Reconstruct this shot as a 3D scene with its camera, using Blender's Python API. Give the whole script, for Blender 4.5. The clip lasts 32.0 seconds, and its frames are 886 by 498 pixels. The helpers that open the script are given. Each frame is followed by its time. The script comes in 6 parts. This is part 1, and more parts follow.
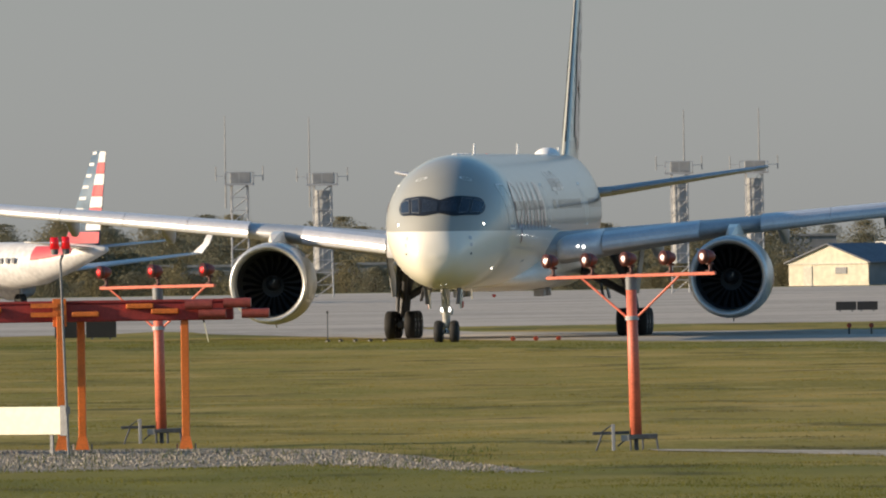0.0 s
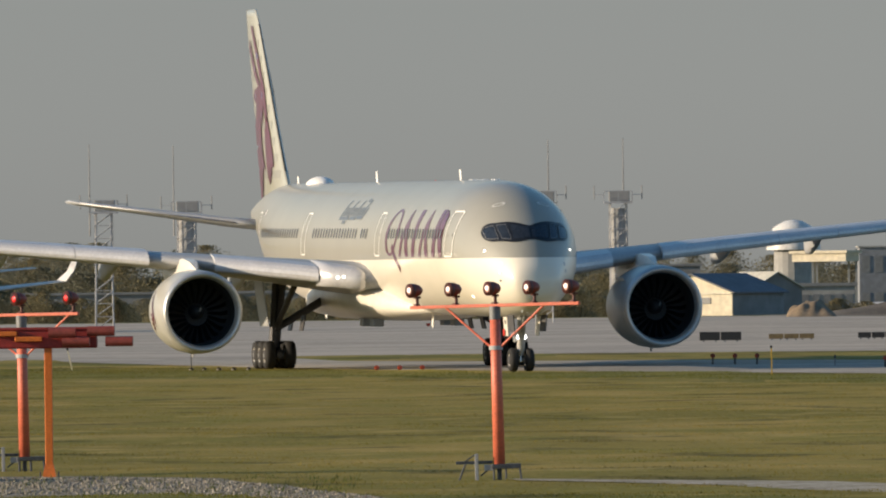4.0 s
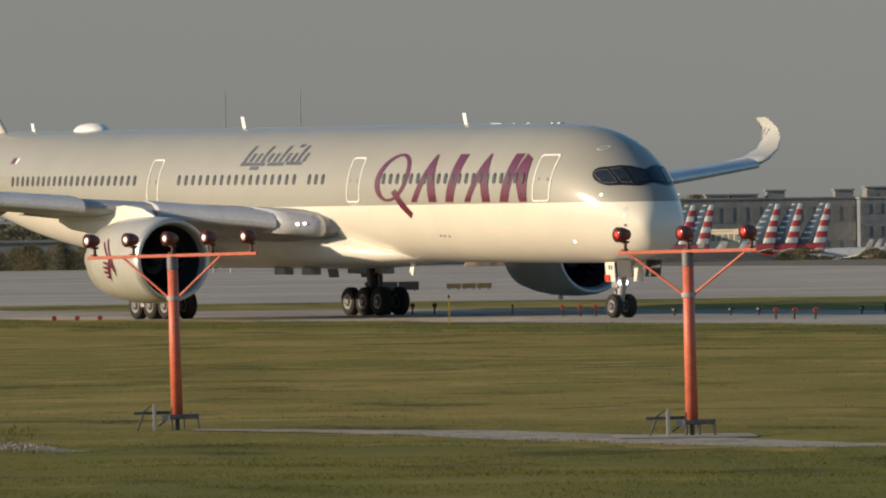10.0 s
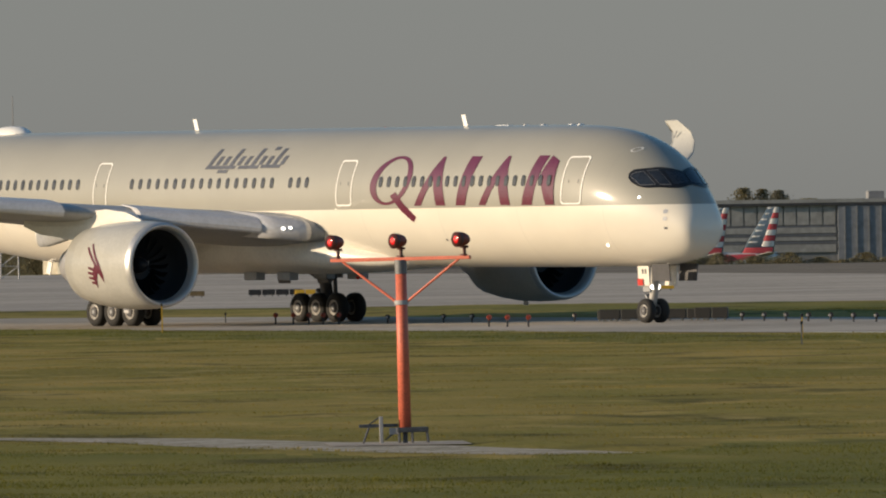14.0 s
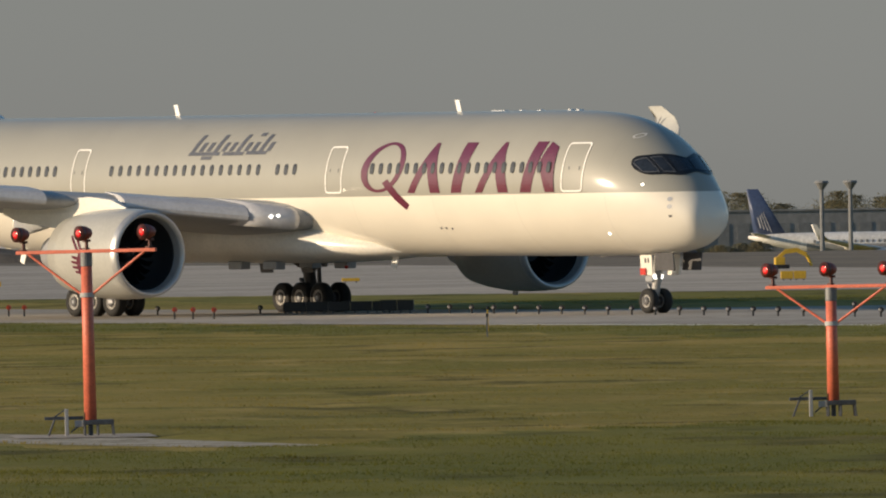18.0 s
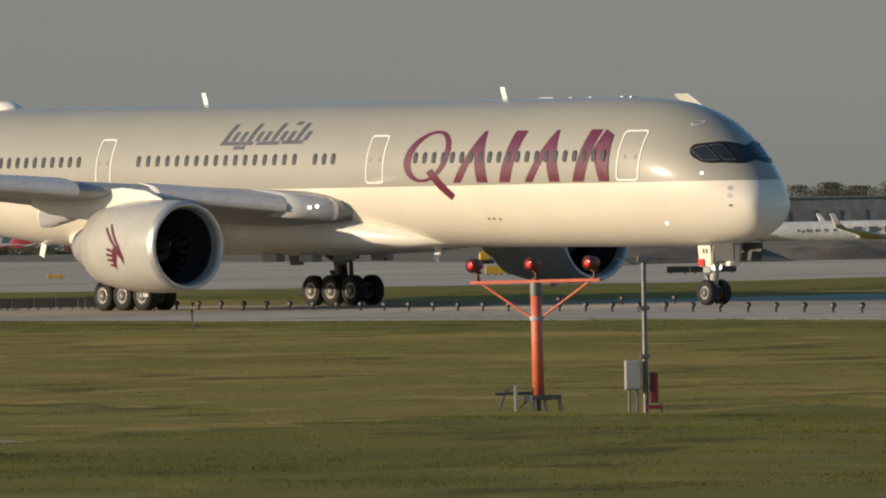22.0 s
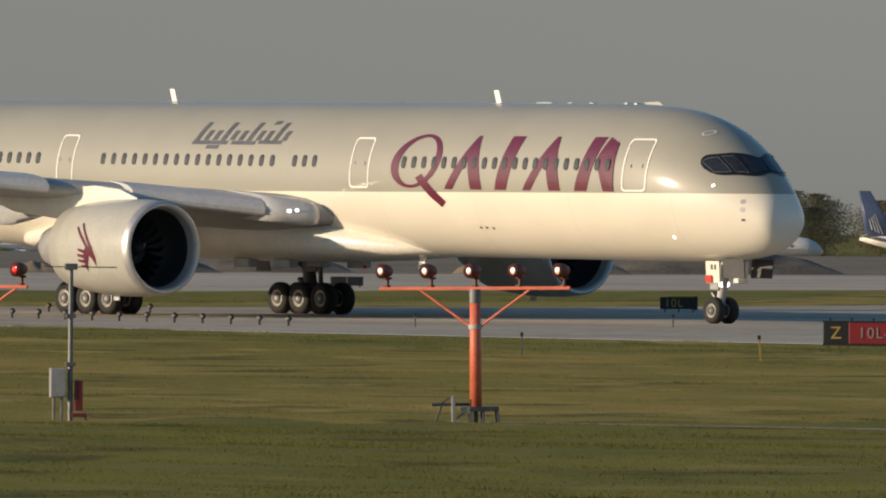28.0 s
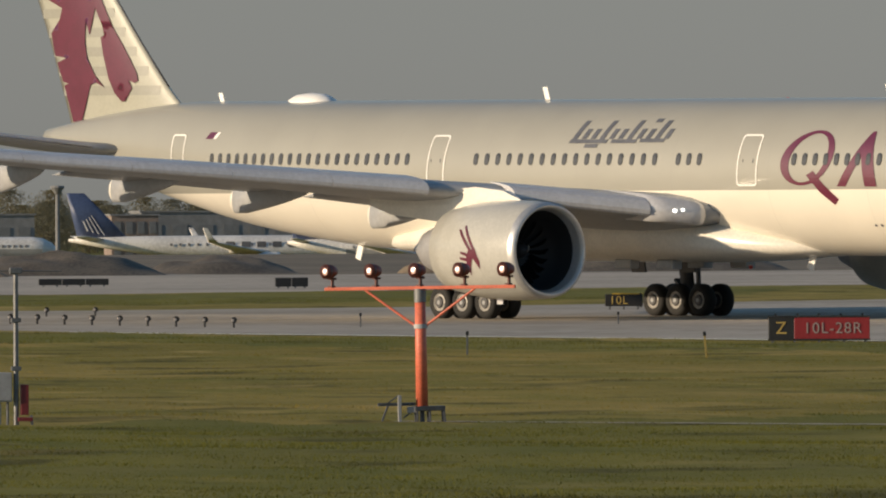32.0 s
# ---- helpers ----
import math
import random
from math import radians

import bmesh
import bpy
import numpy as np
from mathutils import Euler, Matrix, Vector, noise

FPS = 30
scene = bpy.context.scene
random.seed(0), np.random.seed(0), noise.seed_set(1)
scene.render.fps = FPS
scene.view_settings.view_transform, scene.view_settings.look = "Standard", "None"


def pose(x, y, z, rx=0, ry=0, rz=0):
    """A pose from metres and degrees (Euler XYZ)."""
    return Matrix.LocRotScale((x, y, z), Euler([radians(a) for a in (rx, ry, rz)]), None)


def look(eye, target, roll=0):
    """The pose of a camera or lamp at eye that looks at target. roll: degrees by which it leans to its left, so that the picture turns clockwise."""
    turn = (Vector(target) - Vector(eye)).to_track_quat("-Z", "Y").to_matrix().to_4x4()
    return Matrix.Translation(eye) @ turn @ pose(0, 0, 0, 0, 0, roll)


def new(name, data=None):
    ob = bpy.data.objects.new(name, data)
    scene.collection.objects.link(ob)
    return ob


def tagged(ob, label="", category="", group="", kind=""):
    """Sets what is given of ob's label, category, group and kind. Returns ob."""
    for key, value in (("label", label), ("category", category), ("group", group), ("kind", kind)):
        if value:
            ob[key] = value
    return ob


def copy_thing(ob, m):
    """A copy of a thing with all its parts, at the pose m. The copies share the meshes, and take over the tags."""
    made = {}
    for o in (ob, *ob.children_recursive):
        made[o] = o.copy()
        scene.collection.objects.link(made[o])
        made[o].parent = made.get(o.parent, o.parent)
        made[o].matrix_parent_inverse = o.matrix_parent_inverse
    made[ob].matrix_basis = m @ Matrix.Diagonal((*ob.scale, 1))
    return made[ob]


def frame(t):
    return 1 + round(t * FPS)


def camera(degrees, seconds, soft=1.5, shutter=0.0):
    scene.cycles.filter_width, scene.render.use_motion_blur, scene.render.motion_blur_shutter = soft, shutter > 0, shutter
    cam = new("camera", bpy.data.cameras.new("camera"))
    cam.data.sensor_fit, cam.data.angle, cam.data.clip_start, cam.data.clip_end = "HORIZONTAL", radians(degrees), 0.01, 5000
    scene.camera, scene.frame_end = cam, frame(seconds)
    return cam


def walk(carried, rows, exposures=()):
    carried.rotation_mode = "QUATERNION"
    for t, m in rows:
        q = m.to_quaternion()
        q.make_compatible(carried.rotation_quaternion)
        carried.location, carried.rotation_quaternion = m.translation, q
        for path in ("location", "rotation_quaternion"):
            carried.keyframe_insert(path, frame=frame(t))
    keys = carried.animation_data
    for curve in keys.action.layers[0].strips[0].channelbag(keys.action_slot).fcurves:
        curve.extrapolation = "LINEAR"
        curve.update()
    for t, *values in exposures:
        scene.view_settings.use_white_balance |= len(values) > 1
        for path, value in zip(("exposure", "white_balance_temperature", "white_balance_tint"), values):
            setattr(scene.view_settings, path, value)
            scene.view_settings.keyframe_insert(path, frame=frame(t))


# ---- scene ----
cam = camera(4.48968, 32.0, soft=2.0)


def aim(yaw, pitch, lean):
    """A camera pose on its stand: yaw to the right of +y, pitch up, lean to the left."""
    return pose(0, 0, 4.4, 90 + pitch, 0, -yaw) @ pose(0, 0, 0, 0, 0, lean)


walk(cam, [
(0, aim(-0.963, -0.015, -0.87)), (0.5, aim(-0.812, 0.044, -0.96)), (1, aim(-0.794, 0.119, -1.06)), (1.5, aim(-0.827, 0.028, -1.08)),
    (2, aim(-0.747, -0.073, -1.00)), (2.5, aim(-0.605, 0.006, -0.89)), (3, aim(-0.451, 0.115, -0.78)), (3.5, aim(-0.335, 0.141, -0.70)),
    (5.5, aim(-0.023, -0.011, -0.67)), (6, aim(0.193, -0.041, -0.64)), (6.5, aim(0.395, -0.059, -0.63)), (7, aim(0.531, -0.015, -0.66)),
    (7.5, aim(0.572, 0.018, -0.76)), (8, aim(0.606, -0.056, -0.85)), (8.5, aim(0.747, -0.121, -0.87)), (9, aim(1.008, -0.126, -0.89)),
    (9.5, aim(1.234, -0.124, -0.80)), (10, aim(1.360, -0.150, -0.78)), (10.5, aim(1.424, -0.175, -0.74)), (11, aim(1.595, -0.174, -0.68)),
    (11.5, aim(1.884, -0.203, -0.65)), (12, aim(2.136, -0.210, -0.67)), (12.5, aim(2.313, -0.184, -0.73)), (13, aim(2.425, -0.163, -0.79)),
    (13.5, aim(2.577, -0.157, -0.82)), (14, aim(2.816, -0.131, -0.86)), (14.5, aim(3.093, -0.099, -0.91)), (16.5, aim(3.750, -0.134, -0.96)),
    (17, aim(3.974, -0.130, -0.98)), (17.5, aim(4.204, -0.152, -0.93)), (18, aim(4.409, -0.193, -0.84)), (18.5, aim(4.556, -0.189, -0.78)),
    (19, aim(4.693, -0.201, -0.81)), (19.5, aim(4.895, -0.241, -0.83)), (20, aim(5.139, -0.247, -0.86)), (20.5, aim(5.345, -0.240, -0.90)),
    (21, aim(5.521, -0.242, -0.95)), (21.5, aim(5.711, -0.248, -1.02)), (22, aim(5.905, -0.239, -1.03)), (22.5, aim(6.131, -0.199, -0.98)),
    (23, aim(6.416, -0.189, -0.83)), (23.5, aim(6.712, -0.291, -0.61)), (24, aim(6.903, -0.350, -0.37)), (24.5, aim(7.119, -0.303, -0.20)),
    (25, aim(7.408, -0.294, -0.06)), (25.5, aim(7.692, -0.352, 0.11)), (27.5, aim(8.649, -0.222, 0.36)), (28, aim(8.804, -0.204, 0.41)),
    (28.5, aim(8.800, -0.220, 0.35)), (29, aim(8.758, -0.249, 0.27)), (29.5, aim(8.746, -0.268, 0.19)), (30, aim(8.808, -0.254, 0.09)),
    (30.5, aim(8.956, -0.285, -0.07)), (31, aim(9.078, -0.306, -0.17)), (31.5, aim(9.139, -0.278, -0.22)), (32, aim(9.086, -0.206, -0.26)),
], exposures=[(0.0, 0.74, 6400, 12), (1.0, 0.64, 6400, 12), (4.5, 0.50, 6450, 11), (9.0, 0.23, 6550, 11), (32.0, 0.15, 6600, 11)])

# ---- world, sun ----
SUN_FROM = Vector((-0.97, -0.13, 0.22)).normalized()
world = bpy.data.worlds.new("hazy_evening")
scene.world = world
world.use_nodes = True
wn, wl = world.node_tree.nodes, world.node_tree.links
wn.clear()
w_out, w_bg, w_sky, w_hs, w_mx = (wn.new(k) for k in (
    "ShaderNodeOutputWorld", "ShaderNodeBackground", "ShaderNodeTexSky", "ShaderNodeHueSaturation", "ShaderNodeMixRGB"))
w_sky.sky_type, w_sky.sun_disc = "NISHITA", False
w_sky.sun_elevation = math.asin(SUN_FROM.z)
w_sky.sun_rotation = math.atan2(SUN_FROM.x, SUN_FROM.y)
w_sky.air_density, w_sky.dust_density, w_sky.ozone_density = 1.0, 0.3, 1.0
# the clear blue overhead keeps its colour, the haze low down is nearly grey
w_sep, w_div, w_sat = (wn.new(k) for k in ("ShaderNodeSeparateColor", "ShaderNodeMath", "ShaderNodeMapRange"))
w_div.operation = "DIVIDE"
for key, value in (("From Min", 1.25), ("From Max", 1.9), ("To Min", 0.21), ("To Max", 1.3)):
    w_sat.inputs[key].default_value = value
wl.new(w_sky.outputs["Color"], w_sep.inputs["Color"])
wl.new(w_sep.outputs["Blue"], w_div.inputs[0])
wl.new(w_sep.outputs["Red"], w_div.inputs[1])
wl.new(w_div.outputs[0], w_sat.inputs["Value"])
wl.new(w_sat.outputs[0], w_hs.inputs["Saturation"])
w_val = wn.new("ShaderNodeMapRange")
for key, value in (("From Min", 0.5), ("From Max", 1.6), ("To Min", 0.47), ("To Max", 1.10)):
    w_val.inputs[key].default_value = value
wl.new(w_div.outputs[0], w_val.inputs["Value"])
wl.new(w_val.outputs[0], w_hs.inputs["Value"])
w_mx.blend_type = "MULTIPLY"
w_mx.inputs["Fac"].default_value = 1.0
w_mx.inputs["Color2"].default_value = (0.90, 0.955, 0.985, 1)
w_bg.inputs["Strength"].default_value = 0.097
wl.new(w_sky.outputs["Color"], w_hs.inputs["Color"])
wl.new(w_hs.outputs["Color"], w_mx.inputs["Color1"])
wl.new(w_mx.outputs["Color"], w_bg.inputs["Color"])
wl.new(w_bg.outputs["Background"], w_out.inputs["Surface"])
sun = new("sun", bpy.data.lights.new("sun", "SUN"))
sun.data.energy, sun.data.angle, sun.data.color = 4.5, radians(0.6), (1.0, 0.80, 0.56)
sun.matrix_world = look(SUN_FROM * 400 + Vector((0, 400, 0)), (0, 400, 0))


# ---- materials ----
def mat(name, color, rough=0.6, metal=0.0, vary=0.12, scale=1.0, bump=0.0, color2=None, fine=8.0, coat=0.0, emit=None, power=0.0, spec=0.5):
    """A surface with a broad and a fine variation of its colour and some relief."""
    m = bpy.data.materials.new(name)
    m.use_nodes = True
    n, l = m.node_tree.nodes, m.node_tree.links
    b = n["Principled BSDF"]
    b.inputs["Roughness"].default_value, b.inputs["Metallic"].default_value = rough, metal
    b.inputs["Coat Weight"].default_value = coat
    b.inputs["Coat Roughness"].default_value = 0.12
    b.inputs["Specular IOR Level"].default_value = spec
    if emit:
        b.inputs["Emission Color"].default_value, b.inputs["Emission Strength"].default_value = (*emit, 1), power
    tc = n.new("ShaderNodeTexCoord")
    big, small = n.new("ShaderNodeTexNoise"), n.new("ShaderNodeTexNoise")
    big.inputs["Scale"].default_value, small.inputs["Scale"].default_value = scale, scale * fine
    big.inputs["Detail"].default_value, small.inputs["Detail"].default_value = 4, 3
    add = n.new("ShaderNodeMath")
    add.operation = "ADD"
    ramp = n.new("ShaderNodeValToRGB")
    c2 = color2 or tuple(min(1, c * (1 + vary)) for c in color)
    c1 = color if color2 else tuple(c * (1 - vary) for c in color)
    ramp.color_ramp.elements[0].position, ramp.color_ramp.elements[0].color = 0.72, (*c1, 1)
    ramp.color_ramp.elements[1].position, ramp.color_ramp.elements[1].color = 1.0, (*c2, 1)
    half = n.new("ShaderNodeMath")
    half.operation, half.inputs[1].default_value = "MULTIPLY", 0.86
    for q in (big, small):
        l.new(tc.outputs["Object"], q.inputs["Vector"])
    l.new(big.outputs["Fac"], add.inputs[0])
    l.new(small.outputs["Fac"], add.inputs[1])
    l.new(add.outputs[0], half.inputs[0])
    l.new(half.outputs[0], ramp.inputs["Fac"])
    l.new(ramp.outputs["Color"], b.inputs["Base Color"])
    if bump:
        bp = n.new("ShaderNodeBump")
        bp.inputs["Strength"].default_value, bp.inputs["Distance"].default_value = bump, 0.02
        l.new(small.outputs["Fac"], bp.inputs["Height"])
        l.new(bp.outputs["Normal"], b.inputs["Normal"])
    return m


def hull_paint():
    """Aircraft paint: pale grey above the belt line, cream white below, with faint panel seams and grime."""
    m = mat("hull_paint", (0.5, 0.5, 0.5), 0.5, 0.0, scale=0.4, fine=9, coat=0.6)
    n, l = m.node_tree.nodes, m.node_tree.links
    b = n["Principled BSDF"]
    tc = n.new("ShaderNodeTexCoord")
    xyz = n.new("ShaderNodeSeparateXYZ")
    l.new(tc.outputs["Object"], xyz.inputs[0])
    step = n.new("ShaderNodeMath")
    step.operation, step.inputs[1].default_value = "GREATER_THAN", 5.06
    l.new(xyz.outputs["Z"], step.inputs[0])
    mix = n.new("ShaderNodeMixRGB")
    mix.inputs["Color1"].default_value, mix.inputs["Color2"].default_value = (0.80, 0.75, 0.64, 1), (0.325, 0.318, 0.272, 1)
    l.new(step.outputs[0], mix.inputs["Fac"])
    # seams between skin panels, every few metres along the barrel
    wave = n.new("ShaderNodeMath")
    wave.operation, wave.inputs[1].default_value = "PINGPONG", 2.9
    l.new(xyz.outputs["X"], wave.inputs[0])
    seam = n.new("ShaderNodeMath")
    seam.operation, seam.inputs[1].default_value = "LESS_THAN", 0.012
    l.new(wave.outputs[0], seam.inputs[0])
    streak = n.new("ShaderNodeTexNoise")
    streak.inputs["Scale"].default_value, streak.inputs["Detail"].default_value = 0.8, 6
    mp = n.new("ShaderNodeMapping")
    mp.inputs["Scale"].default_value = (0.5, 0.6, 0.6)
    l.new(tc.outputs["Object"], mp.inputs["Vector"])
    l.new(mp.outputs["Vector"], streak.inputs["Vector"])
    dirt = n.new("ShaderNodeMapRange")
    dirt.inputs["From Min"].default_value, dirt.inputs["From Max"].default_value = 0.35, 0.75
    dirt.inputs["To Min"].default_value, dirt.inputs["To Max"].default_value = 1.0, 0.93
    l.new(streak.outputs["Fac"], dirt.inputs["Value"])
    mul = n.new("ShaderNodeMixRGB")
    mul.blend_type, mul.inputs["Fac"].default_value = "MULTIPLY", 1
    l.new(mix.outputs[0], mul.inputs["Color1"])
    l.new(dirt.outputs[0], mul.inputs["Color2"])
    sm = n.new("ShaderNodeMath")
    sm.operation, sm.inputs[1].default_value = "MULTIPLY", 0.18
    l.new(seam.outputs[0], sm.inputs[0])
    fin = n.new("ShaderNodeMixRGB")
    fin.inputs["Color2"].default_value = (0.2, 0.2, 0.2, 1)
    l.new(sm.outputs[0], fin.inputs["Fac"])
    l.new(mul.outputs[0], fin.inputs["Color1"])
    l.new(fin.outputs[0], b.inputs["Base Color"])
    return m


def grass_paint(name="turf", base=(0.206, 0.170, 0.037), dry=1.0, grain=1.0):
    """Mown airfield turf: long low mowing bands with painted swath shadows, dry straw patches and a fine blade grain.
    """
    m = mat(name, (0.06, 0.075, 0.02), 0.95, spec=0.1, bump=0.6)
    n, l = m.node_tree.nodes, m.node_tree.links
    b = n["Principled BSDF"]
    tc = n.new("ShaderNodeTexCoord")
    last = None
    # wavelengths across and along the field, colour, where it sets in, how strong
    for sx, sy, det, c, lo, hi, amount in (
            (0.045, 0.030, 3, (0.315, 0.240, 0.062), 0.44, 0.60, 0.70 * dry),
            (0.10, 0.060, 4, (0.385, 0.280, 0.084), 0.48, 0.64, 0.70 * dry),
            (0.22, 0.12, 5, (0.200, 0.183, 0.037), 0.48, 0.62, 0.65),
            # dark streaks, the shadows along the mower swaths put into the colour
            (0.20, 0.17, 5, (0.072, 0.066, 0.017), 0.56, 0.66, 0.80),
            (0.33, 0.19, 5, (0.42, 0.315, 0.108), 0.57, 0.70, 0.62 * dry + 0.10),
            (3.0, 0.45, 4, (0.305, 0.245, 0.064), 0.50, 0.70, 0.45 * grain),
            (4.5, 0.9, 3, (0.088, 0.084, 0.021), 0.54, 0.72, 0.40 * grain)):
        mp = n.new("ShaderNodeMapping")
        mp.inputs["Rotation"].default_value = (0, 0, radians(-8))
        mp.inputs["Location"].default_value = (31.7 * sx * 9, 17.3 * sy * 9, 0)
        mp.inputs["Scale"].default_value = (sx, sy, 1)
        t = n.new("ShaderNodeTexNoise")
        t.inputs["Scale"].default_value, t.inputs["Detail"].default_value = 1.0, det
        l.new(tc.outputs["Object"], mp.inputs["Vector"])
        l.new(mp.outputs["Vector"], t.inputs["Vector"])
        r = n.new("ShaderNodeMapRange")
        r.inputs["From Min"].default_value, r.inputs["From Max"].default_value = lo, hi
        r.inputs["To Max"].default_value = amount
        l.new(t.outputs["Fac"], r.inputs["Value"])
        mx = n.new("ShaderNodeMixRGB")
        mx.inputs["Color1"].default_value, mx.inputs["Color2"].default_value = (*base, 1), (*c, 1)
        l.new(r.outputs[0], mx.inputs["Fac"])
        if last:
            l.new(last.outputs[0], mx.inputs["Color1"])
        last = mx
    l.new(last.outputs[0], b.inputs["Base Color"])
    return m


def thin_leaf(m, share=0.45):
    """Lets some light through the leaves of a material."""
    n, l = m.node_tree.nodes, m.node_tree.links
    thin, mixer = n.new("ShaderNodeBsdfTranslucent"), n.new("ShaderNodeMixShader")
    l.new(n["Principled BSDF"].inputs["Base Color"].links[0].from_socket, thin.inputs["Color"])
    mixer.inputs["Fac"].default_value = share
    l.new(n["Principled BSDF"].outputs[0], mixer.inputs[1])
    l.new(thin.outputs[0], mixer.inputs[2])
    l.new(mixer.outputs[0], n["Material Output"].inputs["Surface"])
    return m


def leaf_paint(name, color, share=0.5):
    return thin_leaf(mat(name, color, 0.9, scale=0.3, vary=0.25), share)


HULL = hull_paint()
TURF = grass_paint()
TURF_DARK = grass_paint("turf_lush", (0.134, 0.137, 0.030), 0.25, 0.35)
WHITE = mat("white_paint", (0.78, 0.74, 0.65), 0.35, vary=0.05, coat=0.3)
NACELLE = mat("nacelle_grey", (0.45, 0.445, 0.405), 0.32, vary=0.05, coat=0.3)
WING_GREY = mat("wing_grey", (0.36, 0.37, 0.38), 0.42, vary=0.07, scale=0.6)
FIN_CREAM = mat("fin_cream", (0.40, 0.395, 0.325), 0.4, vary=0.04, coat=0.8)
FIN_BAND = mat("fin_grey_band", (0.32, 0.315, 0.265), 0.4, vary=0.04, coat=0.8)
MAROON = mat("maroon_paint", (0.118, 0.012, 0.034), 0.38, vary=0.10, scale=2, coat=0.8)
SCRIPT_GREY = mat("script_grey", (0.10, 0.10, 0.105), 0.45, coat=0.8)
LIP = mat("intake_lip_metal", (0.55, 0.55, 0.54), 0.38, 0.6, vary=0.05)
METAL = mat("bare_metal", (0.62, 0.62, 0.63), 0.24, 1.0, vary=0.06)
DULL_METAL = mat("dull_metal", (0.46, 0.46, 0.47), 0.45, 0.5, vary=0.10, scale=2)
STEEL = mat("galvanised_steel", (0.17, 0.175, 0.18), 0.55, 0.5, vary=0.18, scale=6)
STEEL_DARK = mat("weathered_dark_steel", (0.075, 0.08, 0.09), 0.5, 0.4, vary=0.25, scale=6)
# shade inside the intake is put into the near-black liner and blade colours
LINER = mat("intake_liner_shade", (0.016, 0.018, 0.021), 0.6, vary=0.1)
DARK = mat("fan_blade_shade_black", (0.005, 0.0055, 0.0065), 0.8, 0.0, spec=0.1)
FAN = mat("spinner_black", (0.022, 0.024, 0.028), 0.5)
RUBBER = mat("tyre_rubber", (0.014, 0.014, 0.014), 0.8, vary=0.2, scale=4)
RIM = mat("wheel_rim", (0.43, 0.42, 0.40), 0.5, 0.2, scale=6)
SLAT_PAINT = mat("slat_paint", (0.58, 0.58, 0.59), 0.33, 0.15, vary=0.06, scale=0.8)
GEAR_LEG = mat("gear_leg_dark", (0.085, 0.085, 0.09), 0.5, 0.2, scale=4)
GEAR = mat("gear_grey", (0.30, 0.31, 0.32), 0.45, 0.3, scale=4)
GLASS_DARK = mat("cockpit_glass", (0.022, 0.027, 0.035), 0.08, spec=0.6, vary=0.2)
PORT = mat("cabin_window", (0.075, 0.075, 0.075), 0.15, vary=0.3, scale=3)
SEAL = mat("mask_black", (0.015, 0.016, 0.018), 0.3)
LINE_WHITE = mat("door_outline", (0.85, 0.84, 0.80), 0.5, vary=0.03)
RED = mat("red_paint", (0.55, 0.03, 0.02), 0.45)
ORANGE = mat("orange_paint", (0.64, 0.155, 0.088), 0.5, vary=0.14, scale=3, bump=0.1)
ORANGE_DARK = mat("orange_weathered", (0.30, 0.030, 0.022), 0.55, vary=0.18, scale=3)
ORANGE_BRIGHT = mat("orange_bright", (0.70, 0.17, 0.02), 0.5, vary=0.12, scale=3)
LAMP_BODY = mat("lamp_housing", (0.23, 0.045, 0.03), 0.5, vary=0.2, scale=10)
LENS_RED = mat("red_lens", (0.50, 0.008, 0.012), 0.12, emit=(1.0, 0.02, 0.02), power=0.16)
BULB_RED = mat("red_bulb", (0.9, 0.05, 0.04), 0.2, emit=(1.0, 0.10, 0.08), power=0.9)
LENS_WHITE = mat("clear_lens", (0.58, 0.38, 0.32), 0.12, emit=(1.0, 0.6, 0.5), power=0.05)
MAST_GREY = mat("mast_grey", (0.40, 0.40, 0.40), 0.6, vary=0.1)
GEAR_DARK = mat("gear_bay_dark", (0.06, 0.06, 0.065), 0.6)
BULB = mat("lamp_bulb", (0.8, 0.7, 0.6), 0.2, emit=(1.0, 0.85, 0.75), power=1.2)
LENS_NOSE = mat("taxi_light_lens", (0.9, 0.9, 0.85), 0.1, emit=(1.0, 0.95, 0.85), power=3.0)
CONCRETE = mat("pavement_concrete", (0.31, 0.265, 0.21), 0.85, vary=0.10, scale=0.05, fine=20, color2=(0.47, 0.405, 0.32))
ASPHALT = mat("taxiway_pavement", (0.27, 0.235, 0.185), 0.85, scale=0.06, fine=14, color2=(0.43, 0.375, 0.30))
PATH = mat("path_concrete", (0.20, 0.175, 0.11), 0.9, scale=0.9, fine=6, color2=(0.44, 0.385, 0.30), bump=0.4)
GRAVEL = mat("gravel", (0.075, 0.070, 0.04), 0.95, scale=0.8, fine=5, color2=(0.30, 0.25, 0.19), bump=1.0)
BARE_SOIL = mat("churned_soil", (0.085, 0.068, 0.045), 0.95, scale=0.08, fine=9, color2=(0.19, 0.15, 0.10), bump=0.5)
YELLOW = mat("yellow_paint", (0.62, 0.38, 0.03), 0.55, vary=0.1)
OCHRE = mat("dull_ochre", (0.16, 0.115, 0.05), 0.7, vary=0.2, scale=3)
BLACK = mat("black_panel", (0.018, 0.018, 0.018), 0.5)
BOX_RED = mat("dark_red_box", (0.17, 0.022, 0.025), 0.5, vary=0.1, scale=4)
SIGN_RED = mat("sign_red", (0.24, 0.020, 0.024), 0.45, vary=0.06)
SIGN_WHITE = mat("sign_letters", (0.28, 0.23, 0.22), 0.5)
CREAM_BOARD = mat("cream_board", (0.86, 0.82, 0.62), 0.6, vary=0.05)
GREY_BOX = mat("grey_cabinet", (0.33, 0.33, 0.33), 0.5, vary=0.08, scale=3)


